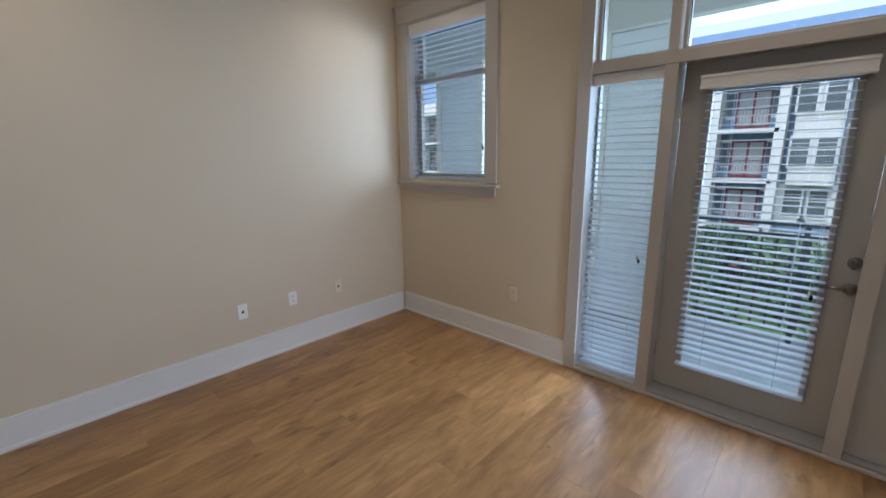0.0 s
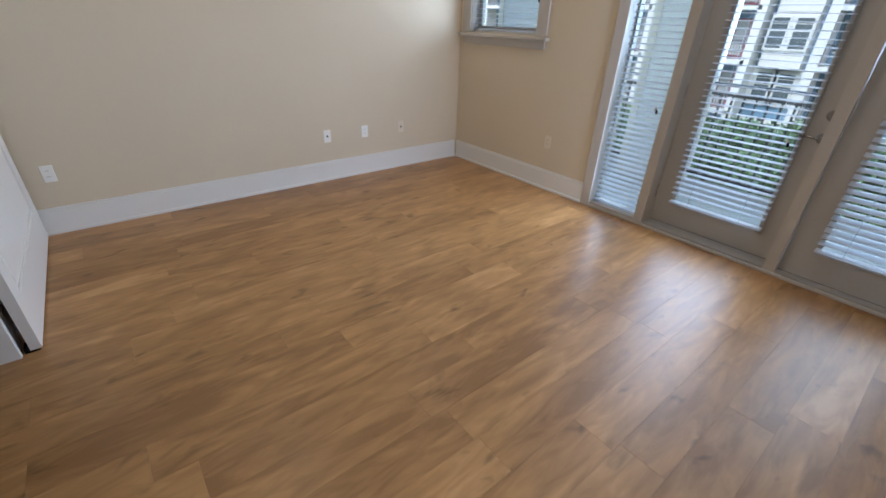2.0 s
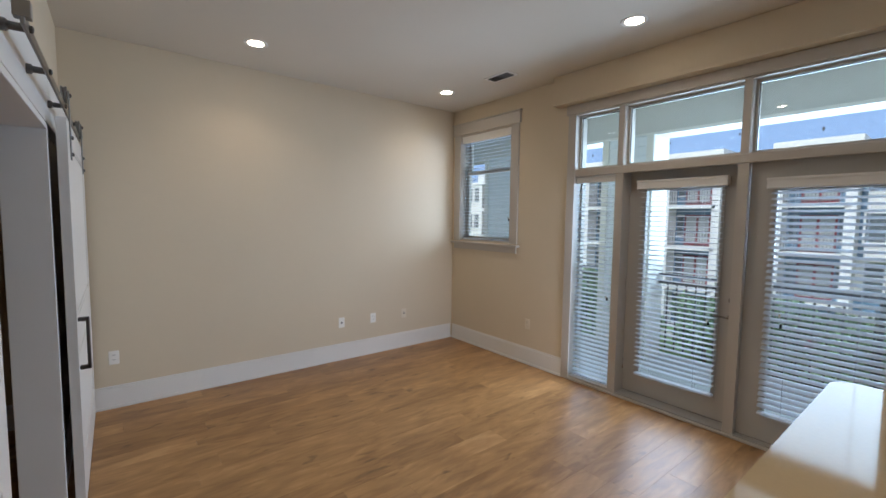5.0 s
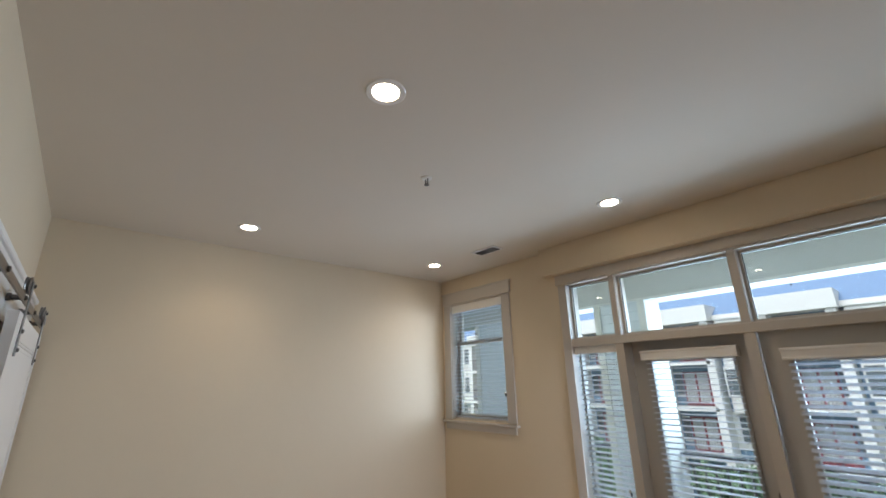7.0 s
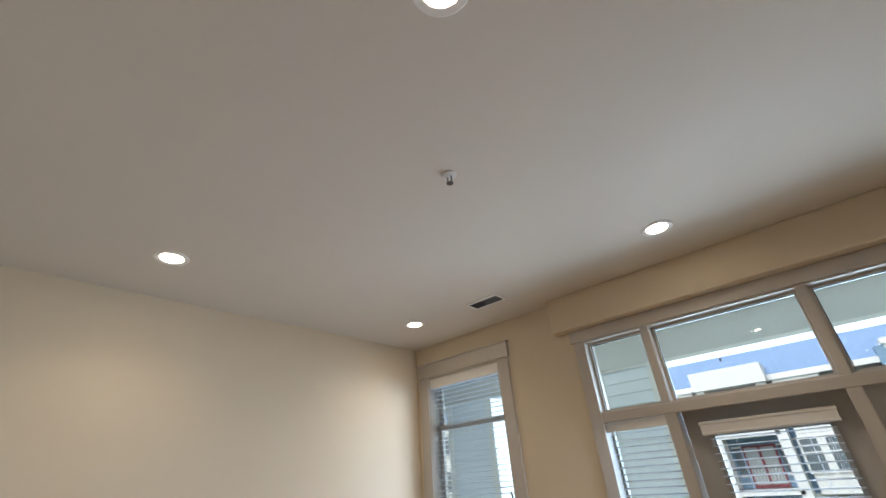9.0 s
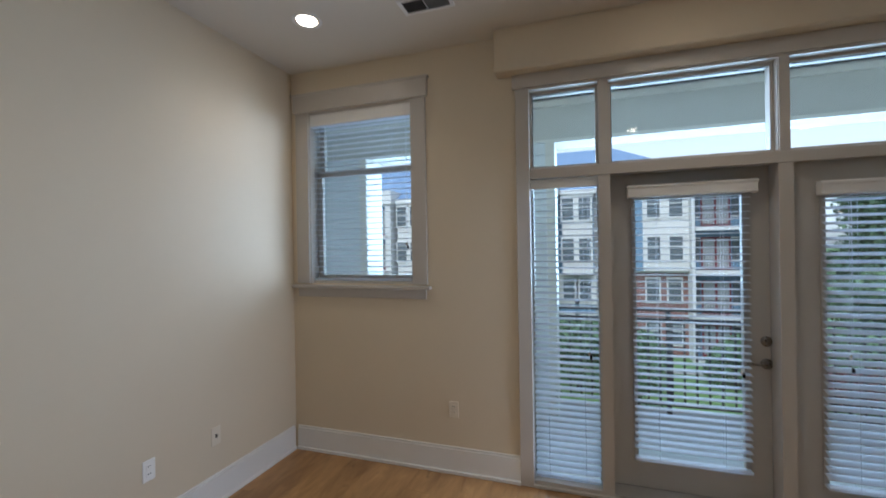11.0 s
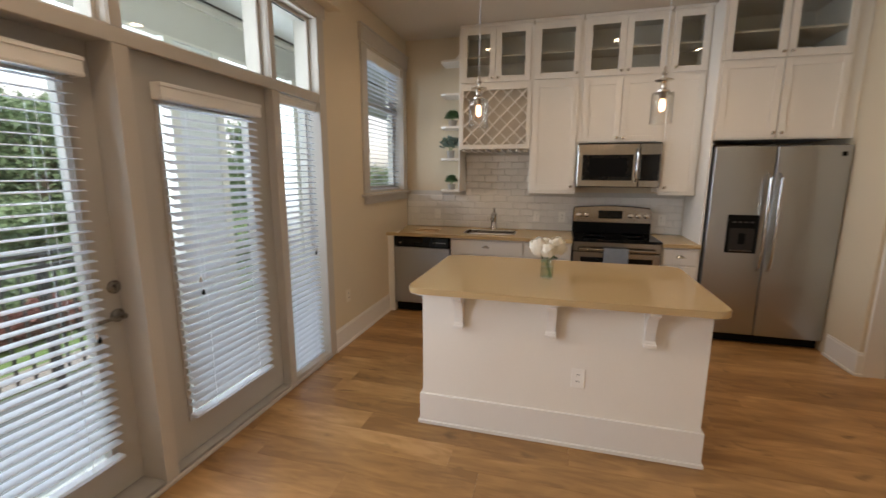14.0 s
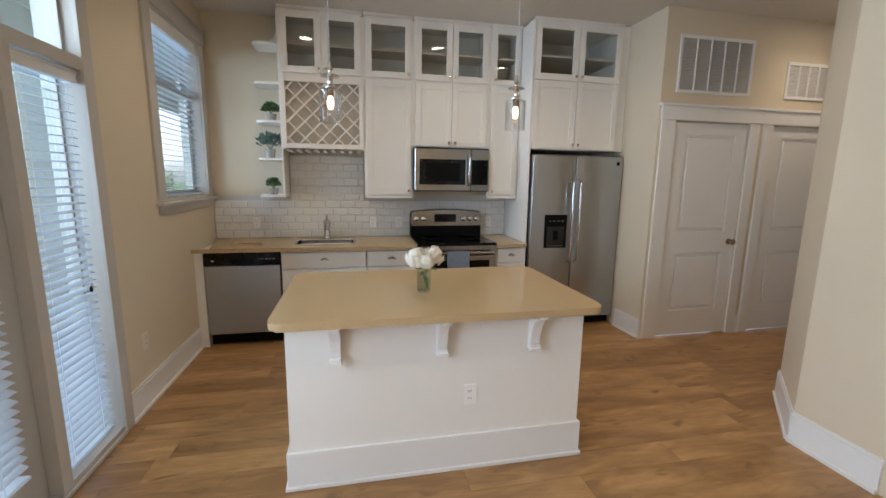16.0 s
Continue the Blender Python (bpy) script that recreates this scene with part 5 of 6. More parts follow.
solid("island_countertop", it, QUARTZ, (1.47, 1.07, 0.869), "beige polished quartz island top with rounded corners", "countertop", smooth=True)

va = thing("flower_vase", (1.395, 1.125, 0.905), "clear glass vase of cream roses", "vase")
vc = (1.395, 1.125, 0.905)
v = part("vase_glass", lathe([(0.0, 0.001), (0.036, 0.001), (0.039, 0.006), (0.039, 0.13), (0.0375, 0.13), (0.0365, 0.012), (0.0, 0.012)], vc, "z", 28), CLEAR, va, "clear glass cylinder", True)
v.visible_shadow = False
part("water", lathe([(0.0, 0.0125), (0.036, 0.0125), (0.0368, 0.075), (0.0, 0.075)], vc, "z", 24), WATER, va).visible_shadow = False
rng = random.Random(5)
heads = [(-0.03, 0.052, 0.185, 0.062), (0.0, -0.05, 0.19, 0.064), (0.045, 0.01, 0.18, 0.052), (-0.062, -0.002, 0.172, 0.05)]
for hx, hy, hz, hr in heads:
    top = Vector(vc) + Vector((hx, hy, hz - 0.02))
    a0 = rng.uniform(0, 6.28)
    s = part("stem", tube([Vector(vc) + Vector((0.024 * math.cos(a0), 0.024 * math.sin(a0), 0.016)), Vector(vc) + Vector((hx * 0.2, hy * 0.2, 0.1)), top], 0.0028, 6), STEM, va)
    bm = bmesh.new()
    hc = Vector(vc) + Vector((hx, hy, hz + 0.005))
    for k in range(64):
        u = 1 - 1.55 * (k + 0.5) / 64
        th = k * 2.39996 + rng.uniform(-0.25, 0.25)
        s_ = math.sqrt(max(0.0, 1 - u * u))
        nrm = Vector((s_ * math.cos(th), s_ * math.sin(th), u))
        side = nrm.cross(Vector((0, 0, 1)) if abs(u) < 0.95 else Vector((1, 0, 0))).normalized()
        upv = side.cross(nrm).normalized()
        if upv.z < 0:
            upv = -upv
        rad = hr * (0.62 + 0.3 * rng.random())
        lean = rng.uniform(0.15, 0.6)
        pw, ph = hr * rng.uniform(0.42, 0.6), hr * rng.uniform(0.45, 0.65)
        rows = []
        for i in range(4):
            tt = i / 3
            row = []
            for j in range(4):
                q = (j - 1.5) / 1.5
                wide = pw * (0.55 + 0.45 * math.sin(math.pi * (0.2 + 0.6 * tt)))
                pos = hc + nrm * (rad + hr * lean * tt * tt * 0.5 - hr * 0.14 * q * q) + side * q * wide * 0.6 + upv * (tt - 0.45) * ph
                row.append(bm.verts.new(pos + Vector([rng.uniform(-0.001, 0.001) for _ in range(3)])))
            rows.append(row)
        for r0, r1 in zip(rows, rows[1:]):
            for j in range(3):
                bm.faces.new((r0[j], r0[j + 1], r1[j + 1], r1[j]))
    bmesh.ops.create_icosphere(bm, subdivisions=2, radius=hr * 0.66, matrix=Matrix.Translation(hc))
    part("rose_head", bm, PETAL, va, "open cream rose", True)
for k in range(7):
    ang = k * 0.95
    bm = bmesh.new()
    c = Vector(vc) + Vector((0.05 * math.cos(ang), 0.05 * math.sin(ang), 0.13 + 0.02 * (k % 3)))
    d = Vector((math.cos(ang), math.sin(ang), -0.25)) * 0.05
    sd2 = Vector((-math.sin(ang), math.cos(ang), 0.1)) * 0.016
    vs = [bm.verts.new(p) for p in (c, c + d * 0.5 + sd2, c + d, c + d * 0.5 - sd2)]
    bm.faces.new(vs)
    part("rose_leaf", bm, LEAF, va)

def pendant(cx, cy):
    p = thing("pendant_light", (cx, cy, H), "nickel pendant lamp with clear glass cylinder shade", "pendant lamp", "island pendants")
    c = (cx, cy, 0)
    part("canopy", lathe([(0.06, H - 0.001), (0.06, H - 0.012), (0.02, H - 0.03), (0.008, H - 0.035)], c, "z", 24), NICKEL, p, "", True)
    part("cord", tube([(cx, cy, H - 0.03), (cx, cy, 2.155)], 0.0028, 6), SLAT, p, "pale fabric cord")
    part("socket_stem", lathe([(0.003, 2.165), (0.008, 2.155), (0.008, 2.135), (0.015, 2.13), (0.018, 2.12), (0.009, 2.112), (0.009, 2.10), (0.024, 2.095), (0.05, 2.088), (0.052, 2.082), (0.02, 2.076), (0.013, 2.065), (0.018, 2.05), (0.014, 2.04), (0.02, 2.032), (0.036, 2.026), (0.036, 2.018), (0.0, 2.017)], c, "z", 24), NICKEL, p, "polished nickel turned stem", True)
    part("lamp_holder", lathe([(0.018, 2.017), (0.019, 1.985), (0.015, 1.978)], c, "z", 18), BRONZE, p, "", True)
    sh = part("glass_shade", lathe([(0.01, 2.016), (0.058, 2.014), (0.062, 2.008), (0.062, 1.846), (0.064, 1.842), (0.0625, 1.837), (0.059, 1.837), (0.0575, 1.842), (0.0585, 1.848), (0.0585, 2.006), (0.01, 2.0135)], c, "z", 32), SHADE, p, "clear glass cylinder", True)
    sh.visible_shadow = False
    part("bulb", lathe([(0.011, 1.978), (0.015, 1.968), (0.018, 1.95), (0.018, 1.928), (0.012, 1.911), (0.003, 1.906)], c, "z", 18), BULB, p, "warm glowing tube bulb", True)


pendant(1.655, 1.617)
pendant(1.69, 0.51)


# ---- shelf plants ----
def plant(cx, cy, z, pot_r, pot_h, n, spread, height, leaf, label, leaf_l, mat_l):
    t = thing("potted_plant", (cx, cy, z), label, "plant", "shelf plants")
    part("pot", lathe([(pot_r * 0.78, 0.0), (pot_r, pot_h), (pot_r * 0.88, pot_h), (pot_r * 0.82, pot_h * 0.85), (0.0, pot_h * 0.85)], (cx, cy, z), "z", 20), POT, t, "small grey stone pot", True)
    r = random.Random(int(z * 1000))
    bm = bmesh.new()
    for i in range(n):
        th, u = r.uniform(0, 6.283), r.random()
        el = r.uniform(0.05, 1.0)
        rad = spread * (r.random() ** 0.4)
        c = Vector((cx + rad * math.cos(th) * math.cos(el * 1.2), cy + rad * math.sin(th) * math.cos(el * 1.2), z + pot_h + height * (0.15 + 0.75 * math.sin(el * 1.5) * r.uniform(0.5, 1))))
        out = (c - Vector((cx, cy, z + pot_h * 0.9)))
        d = (out.normalized() + Vector((r.uniform(-0.5, 0.5), r.uniform(-0.5, 0.5), r.uniform(-0.3, 0.5)))).normalized() * leaf_l * r.uniform(0.7, 1.2)
        sd = d.cross(Vector((r.uniform(-1, 1), r.uniform(-1, 1), 1))).normalized() * leaf_l * 0.32
        vs = [bm.verts.new(p) for p in (c, c + d * 0.45 + sd, c + d, c + d * 0.45 - sd)]
        bm.faces.new(vs)
    lf = part("foliage", bm, mat_l, t, leaf)
    bm = bmesh.new()
    for i in range(8):
        th = i * 0.785
        tube([(cx, cy, z + pot_h * 0.8), (cx + 0.4 * spread * math.cos(th), cy + 0.4 * spread * math.sin(th), z + pot_h + height * 0.5)], 0.0018, 5, bm)
    part("stems", bm, STEM, t)


plant(3.52, 2.275, 1.359, 0.045, 0.06, 520, 0.07, 0.105, "dense clipped green leaves", "small round green plant in stone pot", 0.02, LEAF)
plant(3.52, 2.285, 1.707, 0.046, 0.085, 190, 0.12, 0.15, "pale blue-green leaves", "spreading blue-green plant in stone pot", 0.045, LEAFB)
plant(3.52, 2.265, 2.052, 0.05, 0.068, 420, 0.075, 0.105, "dark green leaves", "small bushy dark green plant in stone pot", 0.028, LEAF)

# ---- balcony ----
ZB = -0.08
bal = thing("balcony", (0.3, 3.9, ZB), "covered balcony with concrete floor outside the doors", "structure", kind="structure")
part("balcony_floor", box(-7.5, 8.6, YO, 4.85, ZB - 0.25, ZB), CONC, bal)
part("balcony_ceiling", box(-7.5, 8.6, YO, 4.9, 3.09, 3.3), SOFFIT, bal)
part("edge_beam", box(-7.5, 8.6, 4.42, 4.74, 2.665, 3.088), SOFFIT, bal)
part("crown_trim", boxes([(-7.5, 8.6, 4.39, 4.42, 3.03, 3.088), (-7.5, 8.6, 4.40, 4.42, 2.665, 2.70)]), TRIM, bal)
part("soffit_vent", boxes([(-7.5, 8.6, 4.30, 4.34, 3.084, 3.0895)]), GAP, bal, "dark soffit vent strip")
for a, b in ((-3.97, -3.2), (-1.75, -1.09), (1.80, 2.40), (3.56, 4.35)):
    rows = []
    z = ZB
    while z < 2.66:
        rows.append((z, min(z + 0.112, 2.664)))
        z += 0.114
    bm = bmesh.new()
    for z0, z1 in rows:
        for p in (0,):
            vs = []
            for zz, d in ((z0, 0.0), (z1, 0.012)):
                vs.append([bm.verts.new(q + (zz,)) for q in ((a + 0.03 + d, 4.34 + d), (b - 0.03 - d, 4.34 + d), (b - 0.03 - d, 4.72 - d), (a + 0.03 + d, 4.72 - d))])
            for i in range(4):
                bm.faces.new((vs[0][i], vs[0][(i + 1) % 4], vs[1][(i + 1) % 4], vs[1][i]))
            bm.faces.new(vs[0])
            bm.faces.new(vs[1])
    pr = part("pier", bm, SIDING, bal, "grey lap-sided balcony pier")
    for cx in (a, b):
        part("corner_board", boxes([(cx - (0 if cx == a else 0.085), cx + (0.085 if cx == a else 0), 4.325, 4.339, ZB, 2.664), (cx - (0.004 if cx == a else -0.0), cx + (0.0 if cx == a else 0.004), 4.339, 4.72, ZB, 2.664)]), WSIDING, pr)


def railing(x0, x1):
    r = thing("balcony_railing", ((x0 + x1) / 2, 4.62, ZB), "dark metal balcony railing with thin balusters", "railing", "balcony railings")
    part("top_rail", box(x0, x1, 4.59, 4.65, 0.955, 0.985, 0.004), RAIL, r)
    part("upper_rail", box(x0, x1, 4.605, 4.635, 0.862, 0.887), RAIL, r)
    part("bottom_rail", box(x0, x1, 4.605, 4.635, 0.03, 0.055), RAIL, r)
    n = int((x1 - x0) / 0.105)
    me = finish(box(-0.008, 0.008, -0.008, 0.008, -0.404, 0.404))
    me.materials.append(RAIL)
    for i in range(1, n):
        o = new("baluster", me)
        o.parent = r
        o.location = (x0 + i * (x1 - x0) / n - (x0 + x1) / 2, 0, 0.4585 - ZB)
    for f in ((0.5,) if x1 - x0 < 2.5 else (0.36, 0.68)):
        px = x0 + f * (x1 - x0)
        part("post", box(px - 0.02, px + 0.02, 4.60, 4.64, ZB, 0.955), RAIL, r)


railing(-3.17, -1.76)
railing(-1.08, 1.79)
railing(2.41, 3.55)

# ---- outdoors ----
GZ = -5.75
structure("ground", box(-400, 400, 4.9, 900, GZ - 0.5, GZ), GRASS, "green lawn around the apartment buildings")
structure("pavement", boxes([(-60, 60, 18.5, 20.0, GZ - 0.1, GZ + 0.02), (-60, 60, 26.8, 28.0, GZ - 0.1, GZ + 0.02)]), WALK, "pale concrete footpaths across the lawn")
structure("road", box(-80, 80, 10.0, 15.0, GZ - 0.1, GZ + 0.012), ASPHALT, "dark asphalt drive below the balcony")
structure("own_facade", boxes([(-30, -3.29, 2.9, YO, GZ, 9.5), (3.93, 30, 2.9, YO, GZ, 9.5), (-3.29, 3.93, 2.9, YO, 3.46, 9.5), (-3.29, 3.93, 2.9, YO, GZ, -0.31)]), SIDING, "grey lap-sided wall of own building")

apt = thing("apartment_building", (-8, 31, GZ), "four-storey apartment building with white bays and red balcony doors", "building")
FH, F0 = 2.8, GZ + 0.1
FY = 31.0
ROOFZ = F0 + 4 * FH
part("core_wall", boxes([(-52, -0.12, FY, FY + 13, GZ, ROOFZ)]), BSIDING, apt, "blue-grey lap siding")
part("core_wall", boxes([(-0.12, 12.3, FY, FY + 13, F0 + 2 * FH, ROOFZ)]), TSIDING, apt, "taupe lap siding")
part("lower_wall", boxes([(-0.12, 2.46, FY - 0.02, FY + 12, GZ, F0 + 2 * FH - 0.001)]), TSIDING, apt, "taupe lap siding")
part("brick_base", boxes([(2.46, 12.35, FY - 0.08, FY + 13, GZ, F0 + 2 * FH)]), BRICK, apt, "red brick lower storeys")
part("brick_ledge", boxes([(2.42, 12.4, FY - 0.16, FY - 0.081, F0 + 2 * FH - 0.16, F0 + 2 * FH + 0.02)]), WSIDING, apt, "white ledge over the brick")
rf = bmesh.new()
e = [rf.verts.new(p) for p in ((-53, FY - 0.5, ROOFZ), (8.6, FY - 0.5, ROOFZ), (8.6, FY + 13.5, ROOFZ), (-53, FY + 13.5, ROOFZ), (-48, FY + 6.5, ROOFZ + 4.2), (1.6, FY + 6.5, ROOFZ + 4.2))]
for f in ((0, 1, 5, 4), (1, 2, 5), (2, 3, 4, 5), (3, 0, 4), (0, 3, 2, 1)):
    rf.faces.new([e[i] for i in f])
roof = part("roof", rf, ROOF, apt, "slate-blue shingle hip roof")
part("eave_board", boxes([(-53, 8.6, FY - 0.56, FY - 0.5, ROOFZ - 0.25, ROOFZ + 0.05)]), WSIDING, apt, "white eave board")
rng = random.Random(3)
for k in range(9):
    vx, vy = -40 + k * 5 + rng.uniform(-1, 1), rng.uniform(2.0, 4.5)
    part("roof_vent_pipe", tube([(vx, FY + vy, ROOFZ + vy * 0.5), (vx, FY + vy, ROOFZ + vy * 0.5 + 0.75)], 0.06, 8), RAIL, roof)


def far_window(cx, z, w, h, y, lights=1, casing=0.1):
    """Cased sash window: dark glass set back behind white frame and bars."""
    cols = [cx - w / 2 + w * k / lights for k in range(1, lights)]
    wn_ = part("window", boxes([(cx - w / 2 - casing, cx + w / 2 + casing, y - 0.06, y, z + h, z + h + casing * 1.4), (cx - w / 2 - casing, cx + w / 2 + casing, y - 0.07, y, z - casing, z), (cx - w / 2 - casing, cx - w / 2, y - 0.05, y, z, z + h), (cx + w / 2, cx + w / 2 + casing, y - 0.05, y, z, z + h),
                                *[(c - 0.05, c + 0.05, y - 0.045, y, z, z + h) for c in cols], (cx - w / 2, cx + w / 2, y - 0.042, y, z + h * 0.56, z + h * 0.56 + 0.06), (cx - w / 2, cx + w / 2, y - 0.04, y, z + h * 0.8, z + h * 0.8 + 0.035)]), FARTRIM, apt)
    part("pane", box(cx - w / 2, cx + w / 2, y - 0.02, y - 0.004, z, z + h), DARKWIN, wn_)


def white_bay(x0, x1, low, top, windows, lights=1, w=0.75, cornice=0.28):
    """White projecting bay from low to top with a cornice and one window column for each place given."""
    part("bay", box(x0, x1, FY - 0.7, FY - 0.001, low, top), WSIDING, apt, "white sided bay")
    part("bay_cornice", boxes([(x0 - 0.12, x1 + 0.12, FY - 0.85, FY + 1.4, top, top + cornice), (x0 - 0.05, x1 + 0.05, FY - 0.76, FY + 1.3, top - 0.22, top - 0.001)]), FARTRIM, apt)
    z = low
    seams = []
    while z < top - 0.3:
        z += 0.7
        seams.append((x0 + 0.02, x1 - 0.02, FY - 0.708, FY - 0.7, z - 0.012, z + 0.012))
    part("panel_joint", boxes(seams), TSIDING, apt, "thin grey panel joints")
    for fl in range(4):
        z = F0 + fl * FH + 0.72
        for wx in windows:
            if z > low:
                far_window(wx, z, w, 1.5, FY - 0.702, lights)
            else:
                part("window_surround", box(wx - w / 2 - 0.35, wx + w / 2 + 0.35, FY - 0.1, FY - 0.001, z - 0.3, z + 1.8), WSIDING, apt, "white window surround") if low < F0 + 2 * FH + 0.1 and x1 < 0 else None
                far_window(wx, z, w, 1.5, FY - 0.102, lights)


def far_balconies(bx, cols, hw=1.42):
    """A stack of balconies with red doors between two columns."""
    for fl in range(4):
        z = F0 + fl * FH
        y = FY - 0.085
        part("balcony_slab", box(bx - hw, bx + hw, FY - 1.3, y, z - 0.24, z), FARTRIM, apt, "white balcony edge")
        part("balcony_recess", box(bx - hw, bx + hw, y, y + 0.004, z, z + FH - 0.24), BSIDING, apt, "blue-grey balcony recess")
        dr = part("door", boxes([(bx - 0.82, bx - 0.72, y - 0.06, y, z, z + 2.15), (bx - 0.06, bx + 0.06, y - 0.06, y, z, z + 2.15), (bx + 0.72, bx + 0.82, y - 0.06, y, z, z + 2.15), (bx - 0.72, bx + 0.72, y - 0.06, y, z + 2.05, z + 2.15), (bx - 0.72, bx + 0.72, y - 0.06, y, z, z + 0.2)]), REDDOOR, apt, "red balcony door")
        part("pane", boxes([(bx - 0.72, bx - 0.06, y - 0.03, y - 0.008, z + 0.2, z + 2.05), (bx + 0.06, bx + 0.72, y - 0.03, y - 0.008, z + 0.2, z + 2.05)]), PALEPANE, dr)
        for s in (-1, 1):
            far = part("balcony_window", boxes([(bx + s * 1.1 - 0.24, bx + s * 1.1 + 0.24, y - 0.05, y, z + 2.05, z + 2.15), (bx + s * 1.1 - 0.24, bx + s * 1.1 + 0.24, y - 0.05, y, z + 0.6, z + 0.7)]), FARTRIM, apt)
            part("pane", box(bx + s * 1.1 - 0.2, bx + s * 1.1 + 0.2, y - 0.03, y - 0.008, z + 0.7, z + 2.05), DARKWIN, far)
        bm = boxes([(bx - hw, bx + hw, FY - 1.28, FY - 1.24, z + 1.0, z + 1.05), (bx - hw, bx + hw, FY - 1.28, FY - 1.24, z + 0.08, z + 0.12)])
        for k in range(19):
            cx = bx - hw + 0.02 + k * (2 * hw - 0.04) / 18
            box(cx - 0.012, cx + 0.012, FY - 1.27, FY - 1.25, z + 0.12, z + 1.0, bm=bm)
        part("balcony_railing", bm, RAIL, apt)
    for c0, c1 in cols:
        part("balcony_column", box(c0, c1, FY - 1.3, FY - 0.001, GZ, ROOFZ - 0.36), FARTRIM, apt, "white balcony column")
    part("balcony_parapet", box(cols[0][0] - 0.1, cols[1][1] + 0.1, FY - 1.42, FY + 1.2, ROOFZ - 0.35, ROOFZ + 0.7), FARTRIM, apt, "white parapet over the balconies")


# one bay and balcony stack repeats every 6.3 m, up to the taupe part
for k in range(7):
    o = -6.3 * k
    far_balconies(-4.2 + o, ((-6.1 + o, -5.63 + o), (-2.98 + o, -2.52 + o)))
    white_bay(-2.2 + o, -0.2 + o, F0 + 2 * FH - 0.3, ROOFZ - 0.3, (-1.82 + o, -0.72 + o), cornice=0.12)
for fl in range(4):
    far_window(1.28, F0 + fl * FH + 0.72, 0.8, 1.5, FY - (0.002 if fl > 1 else 0.022))
part("taupe_band", boxes([(-0.1, 2.44, FY - 0.03, FY - 0.001, F0 + k * FH - 0.12, F0 + k * FH + 0.1) for k in (2, 3)]), FARTRIM, apt, "pale band between storeys")
part("blue_pilaster", box(2.46, 2.9, FY - 0.72, FY - 0.001, F0 + 2 * FH, ROOFZ + 0.5), BSIDING, apt, "blue-grey siding strip")
white_bay(2.901, 5.6, F0 + 2 * FH, ROOFZ + 0.55, (3.55, 4.85))
far_balconies(7.2, ((5.62, 5.8), (8.56, 8.72)), 1.36)
white_bay(8.73, 12.25, F0 + 2 * FH, ROOFZ + 0.85, (10.5,), 4, 2.25)


def tree(cx, cy, h, spread, seed, label, leaf=None):
    t = thing("tree", (cx, cy, GZ), label, "tree", "courtyard trees")
    r = random.Random(seed)
    bm = bmesh.new()
    tr = h * 0.028
    tube([(cx, cy, GZ - 0.1), (cx + r.uniform(-.1, .1), cy, GZ + h * 0.25), (cx + r.uniform(-.2, .2), cy + r.uniform(-.2, .2), GZ + h * 0.6)], tr, 8, bm)
    centers = []
    for i in range(12):
        a = i * 2.4 + r.uniform(-.3, .3)
        zz = h * r.uniform(0.3, 0.92)
        rad = spread * (1.0 - abs(zz / h - 0.5) * 0.9) * r.uniform(0.5, 0.9)
        tip = Vector((cx + rad * math.cos(a), cy + rad * math.sin(a), GZ + zz))
        tube([(cx, cy, GZ + zz * 0.6), (cx + rad * 0.5 * math.cos(a), cy + rad * 0.5 * math.sin(a), GZ + zz * 0.85), tip], tr * 0.3, 5, bm)
        centers.append((tip, spread * r.uniform(0.32, 0.5)))
    centers.append((Vector((cx, cy, GZ + h * 0.72)), spread * 0.6))
    part("trunk", bm, BARK, t)
    verts, faces = [], []
    for c, rad in centers:
        for k in range(int(950 * max(1, rad))):
            v = Vector((r.gauss(0, 1), r.gauss(0, 1), r.gauss(0, 0.8)))
            p = c + v.normalized() * rad * r.uniform(0.3, 1.12)
            s = r.uniform(0.12, 0.26)
            d1 = Vector((r.gauss(0, 1), r.gauss(0, 1), r.gauss(0, 0.6))).normalized() * s
            d2 = d1.cross(Vector((r.gauss(0, 1), r.gauss(0, 1), r.gauss(0, 1)))).normalized() * s * 0.6
            n = len(verts)
            base = BASE[t.name]
            verts += [p - base, p + d1 * 0.5 + d2 - base, p + d1 - base, p + d1 * 0.5 - d2 - base]
            faces.append((n, n + 1, n + 2, n + 3))
    me = bpy.data.meshes.new("crown")
    me.from_pydata(verts, [], faces)
    me.materials.append(leaf or CROWN)
    o = new("crown", me)
    o.parent = t


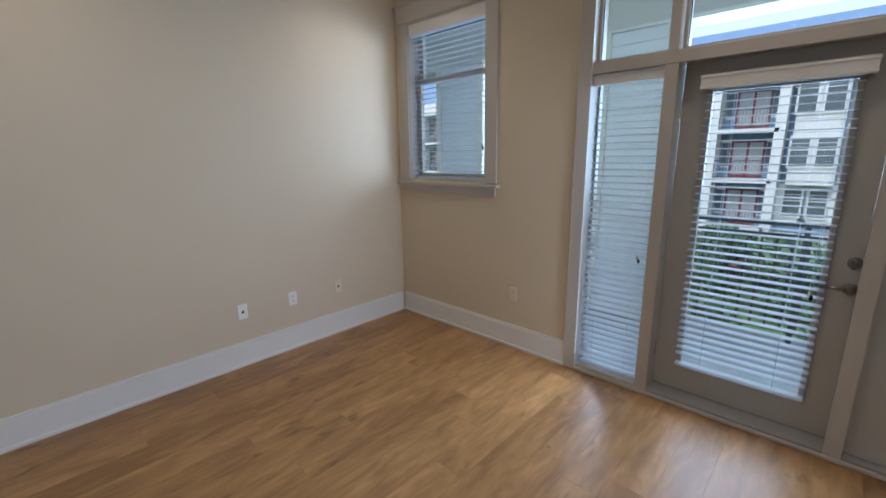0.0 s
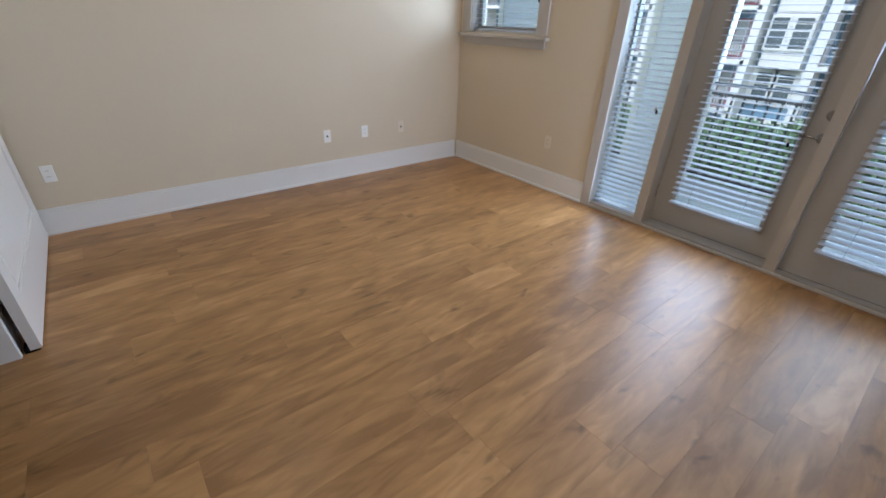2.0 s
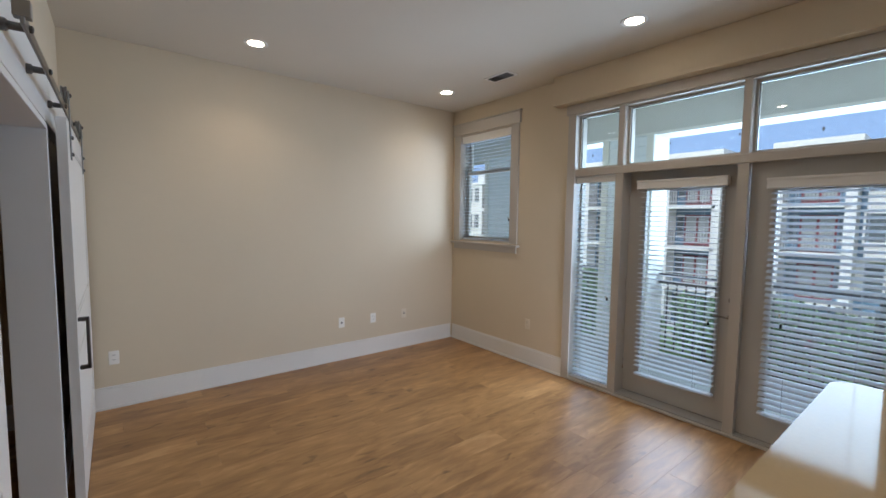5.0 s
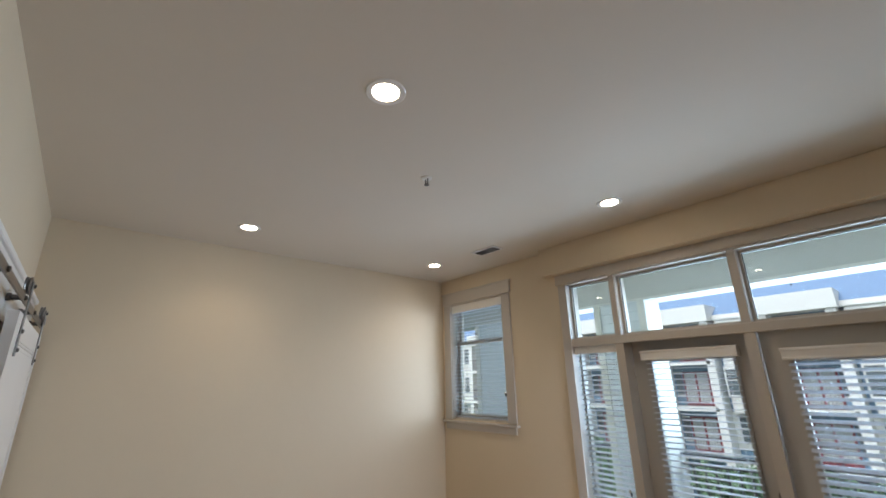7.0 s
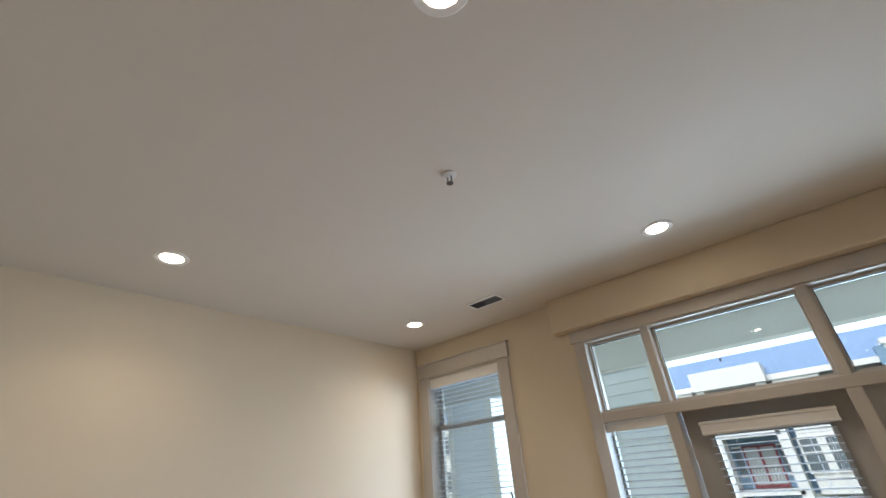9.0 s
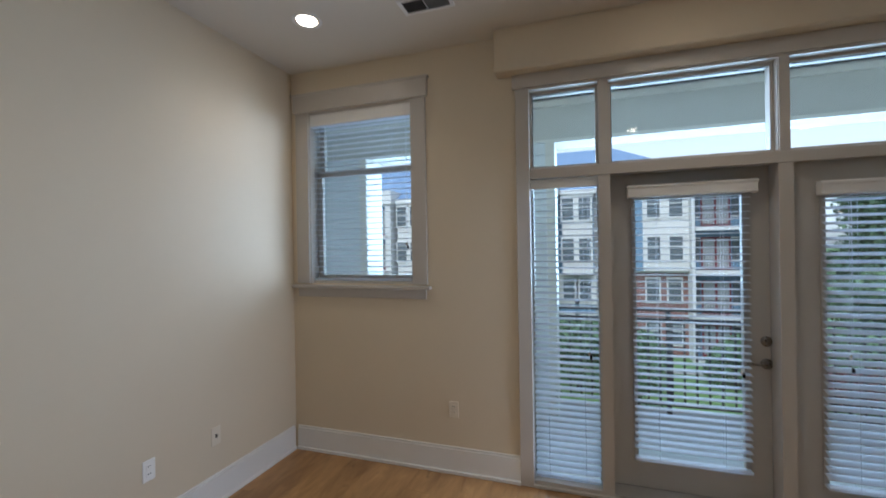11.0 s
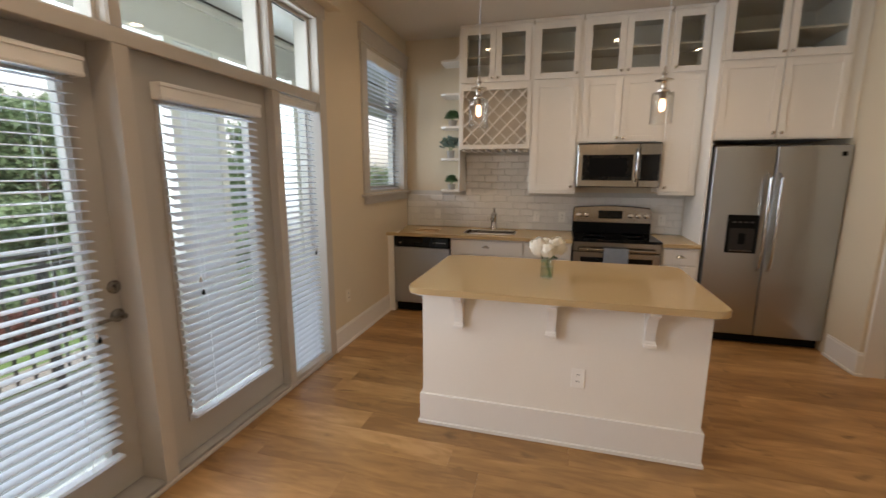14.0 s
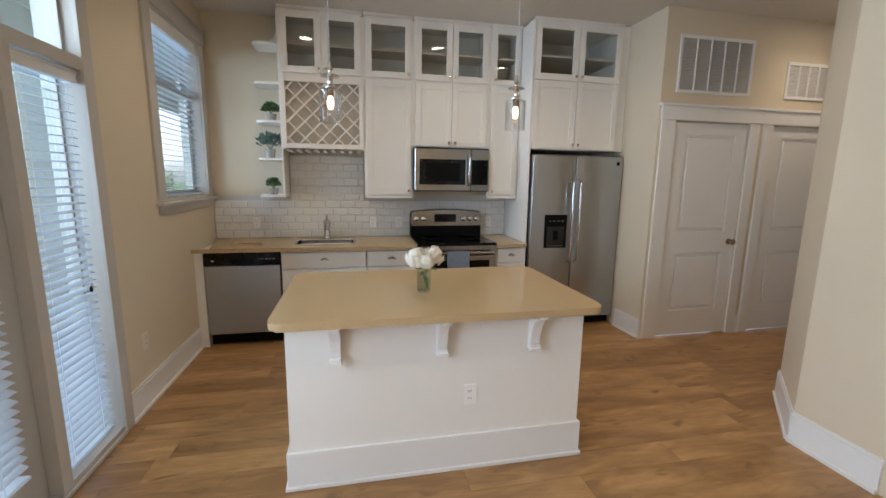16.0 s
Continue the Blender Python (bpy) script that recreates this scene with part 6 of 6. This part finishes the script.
for i, (tx, ty, th, ts) in enumerate(((16.6, 31, 11.5, 3.8), (20, 26, 10.5, 4.2), (22, 36, 12.5, 5.5), (25, 29, 10.5, 5), (29, 22, 10.5, 4.2), (33, 26, 12, 5), (38, 20, 7.6, 4.2), (45, 24, 7.4, 4.5), (19, 34, 12.3, 4.6), (52, 18, 7.2, 4.5), (14.6, 27.5, 5.5, 2.2), (16, 24, 6.5, 2.6))):
    tree(tx, ty, th, ts, 40 + i, "tall leafy green tree beyond the buildings")
for i, (tx, ty, th, ts) in enumerate(((-1.2, 23, 3.2, 1.7), (-4.4, 22.6, 3.7, 1.9), (1.6, 24, 2.6, 1.5), (-7, 23.4, 3.3, 1.7), (-11.2, 22.8, 3.6, 1.8), (-14.5, 23.5, 3.8, 1.9), (-18.5, 23, 3.5, 1.8), (6.6, 24.8, 2.4, 1.4), (9.4, 25.2, 2.2, 1.3), (-2.9, 17, 1.9, 1.2), (0.9, 16.7, 1.7, 1.1), (-8.4, 16.8, 2.0, 1.2), (12.2, 25, 2.8, 1.5))):
    tree(tx, ty, th, ts, 70 + i, "low rounded green tree in the courtyard")
for i, (tx, ty) in enumerate(((7.4, 22.6), (8.9, 22.9), (10.3, 22.5), (11.6, 23.0))):
    tree(tx, ty, 1.5, 0.95, 90 + i, "low red-leaved shrub in the courtyard", REDLEAF)

# ---- tiles of the backsplash ----
bs = structure("backsplash", boxes([(XK - 0.004, XK, -0.185, YW - 0.001, 0.905, 1.337), (XK - 0.004, XK, 1.402, 2.15, 1.337, 1.80)]), GROUT, "grey grout bed of white subway tile backsplash")
def tile_mesh(w):
    hh = 0.0745
    bm = bmesh.new()
    outer = [bm.verts.new((0, y, z)) for y, z in ((-w / 2, -hh / 2), (w / 2, -hh / 2), (w / 2, hh / 2), (-w / 2, hh / 2))]
    edge = [bm.verts.new((-0.004, v.co.y, v.co.z)) for v in outer]
    inn = [bm.verts.new((-0.008, v.co.y - math.copysign(0.009, v.co.y), v.co.z - math.copysign(0.009, v.co.z))) for v in outer]
    for r0, r1 in ((outer, edge), (edge, inn)):
        for i in range(4):
            bm.faces.new((r0[i], r0[(i + 1) % 4], r1[(i + 1) % 4], r1[i]))
    bm.faces.new(inn)
    me = finish(bm)
    me.materials.append(TILE)
    me.name = "tile"
    return me


TM = {}
row = 0
z = 0.944
while z < 1.80:
    lo, hi = (-0.184, YW - 0.003) if z < 1.30 else (1.404, 2.148)
    y = hi - (0.0765 if row % 2 else 0.0)
    segs = [(hi, y)] if row % 2 else []
    while y > lo + 0.01:
        segs.append((y, max(lo, y - 0.153)))
        y -= 0.153
    for s1, s0 in segs:
        wv = round(s1 - s0 - 0.0025, 4)
        if wv < 0.012 or (z > 1.30 and z + 0.037 > 1.805):
            continue
        if wv < 0.03:
            continue
        if wv not in TM:
            TM[wv] = tile_mesh(wv)
        o = new("tile", TM[wv])
        o.parent = bs
        o.location = (XK - 0.004, (s0 + s1) / 2, z)
    row += 1
    z += 0.0768
for y in (1.315, 1.035, 0.01, 2.49):
    outlet((XK - 0.0125, y, 1.06), "-x", "white outlet plate on tiled backsplash")

# ---- floor planks ----
floor = structure("floor", box(-3.28, 3.92, -4.7, YW + 0.02, -0.2, -0.006), SUB, "honey-brown wood-look plank floor")
rng = random.Random(11)
PW, PL = 0.182, 1.22
x = XL
while x < XK:
    x1 = min(x + PW, XK)
    y = -4.5 - rng.uniform(0, PL)
    while y < YW:
        a, b = max(y, -4.5), min(y + PL, YW + 0.015)
        if b - a > 0.05:
            bm = box(-(x1 - x) / 2 + 0.0004, (x1 - x) / 2 - 0.0004, -(b - a) / 2 + 0.0004, (b - a) / 2 - 0.0004, -0.0055, 0.0)
            me = finish(bm)
            me.materials.append(PLANK)
            me.name = "plank"
            o = new("plank", me)
            o.parent = floor
            o.location = ((x + x1) / 2, (a + b) / 2, 0)
        y += PL
    x += PW
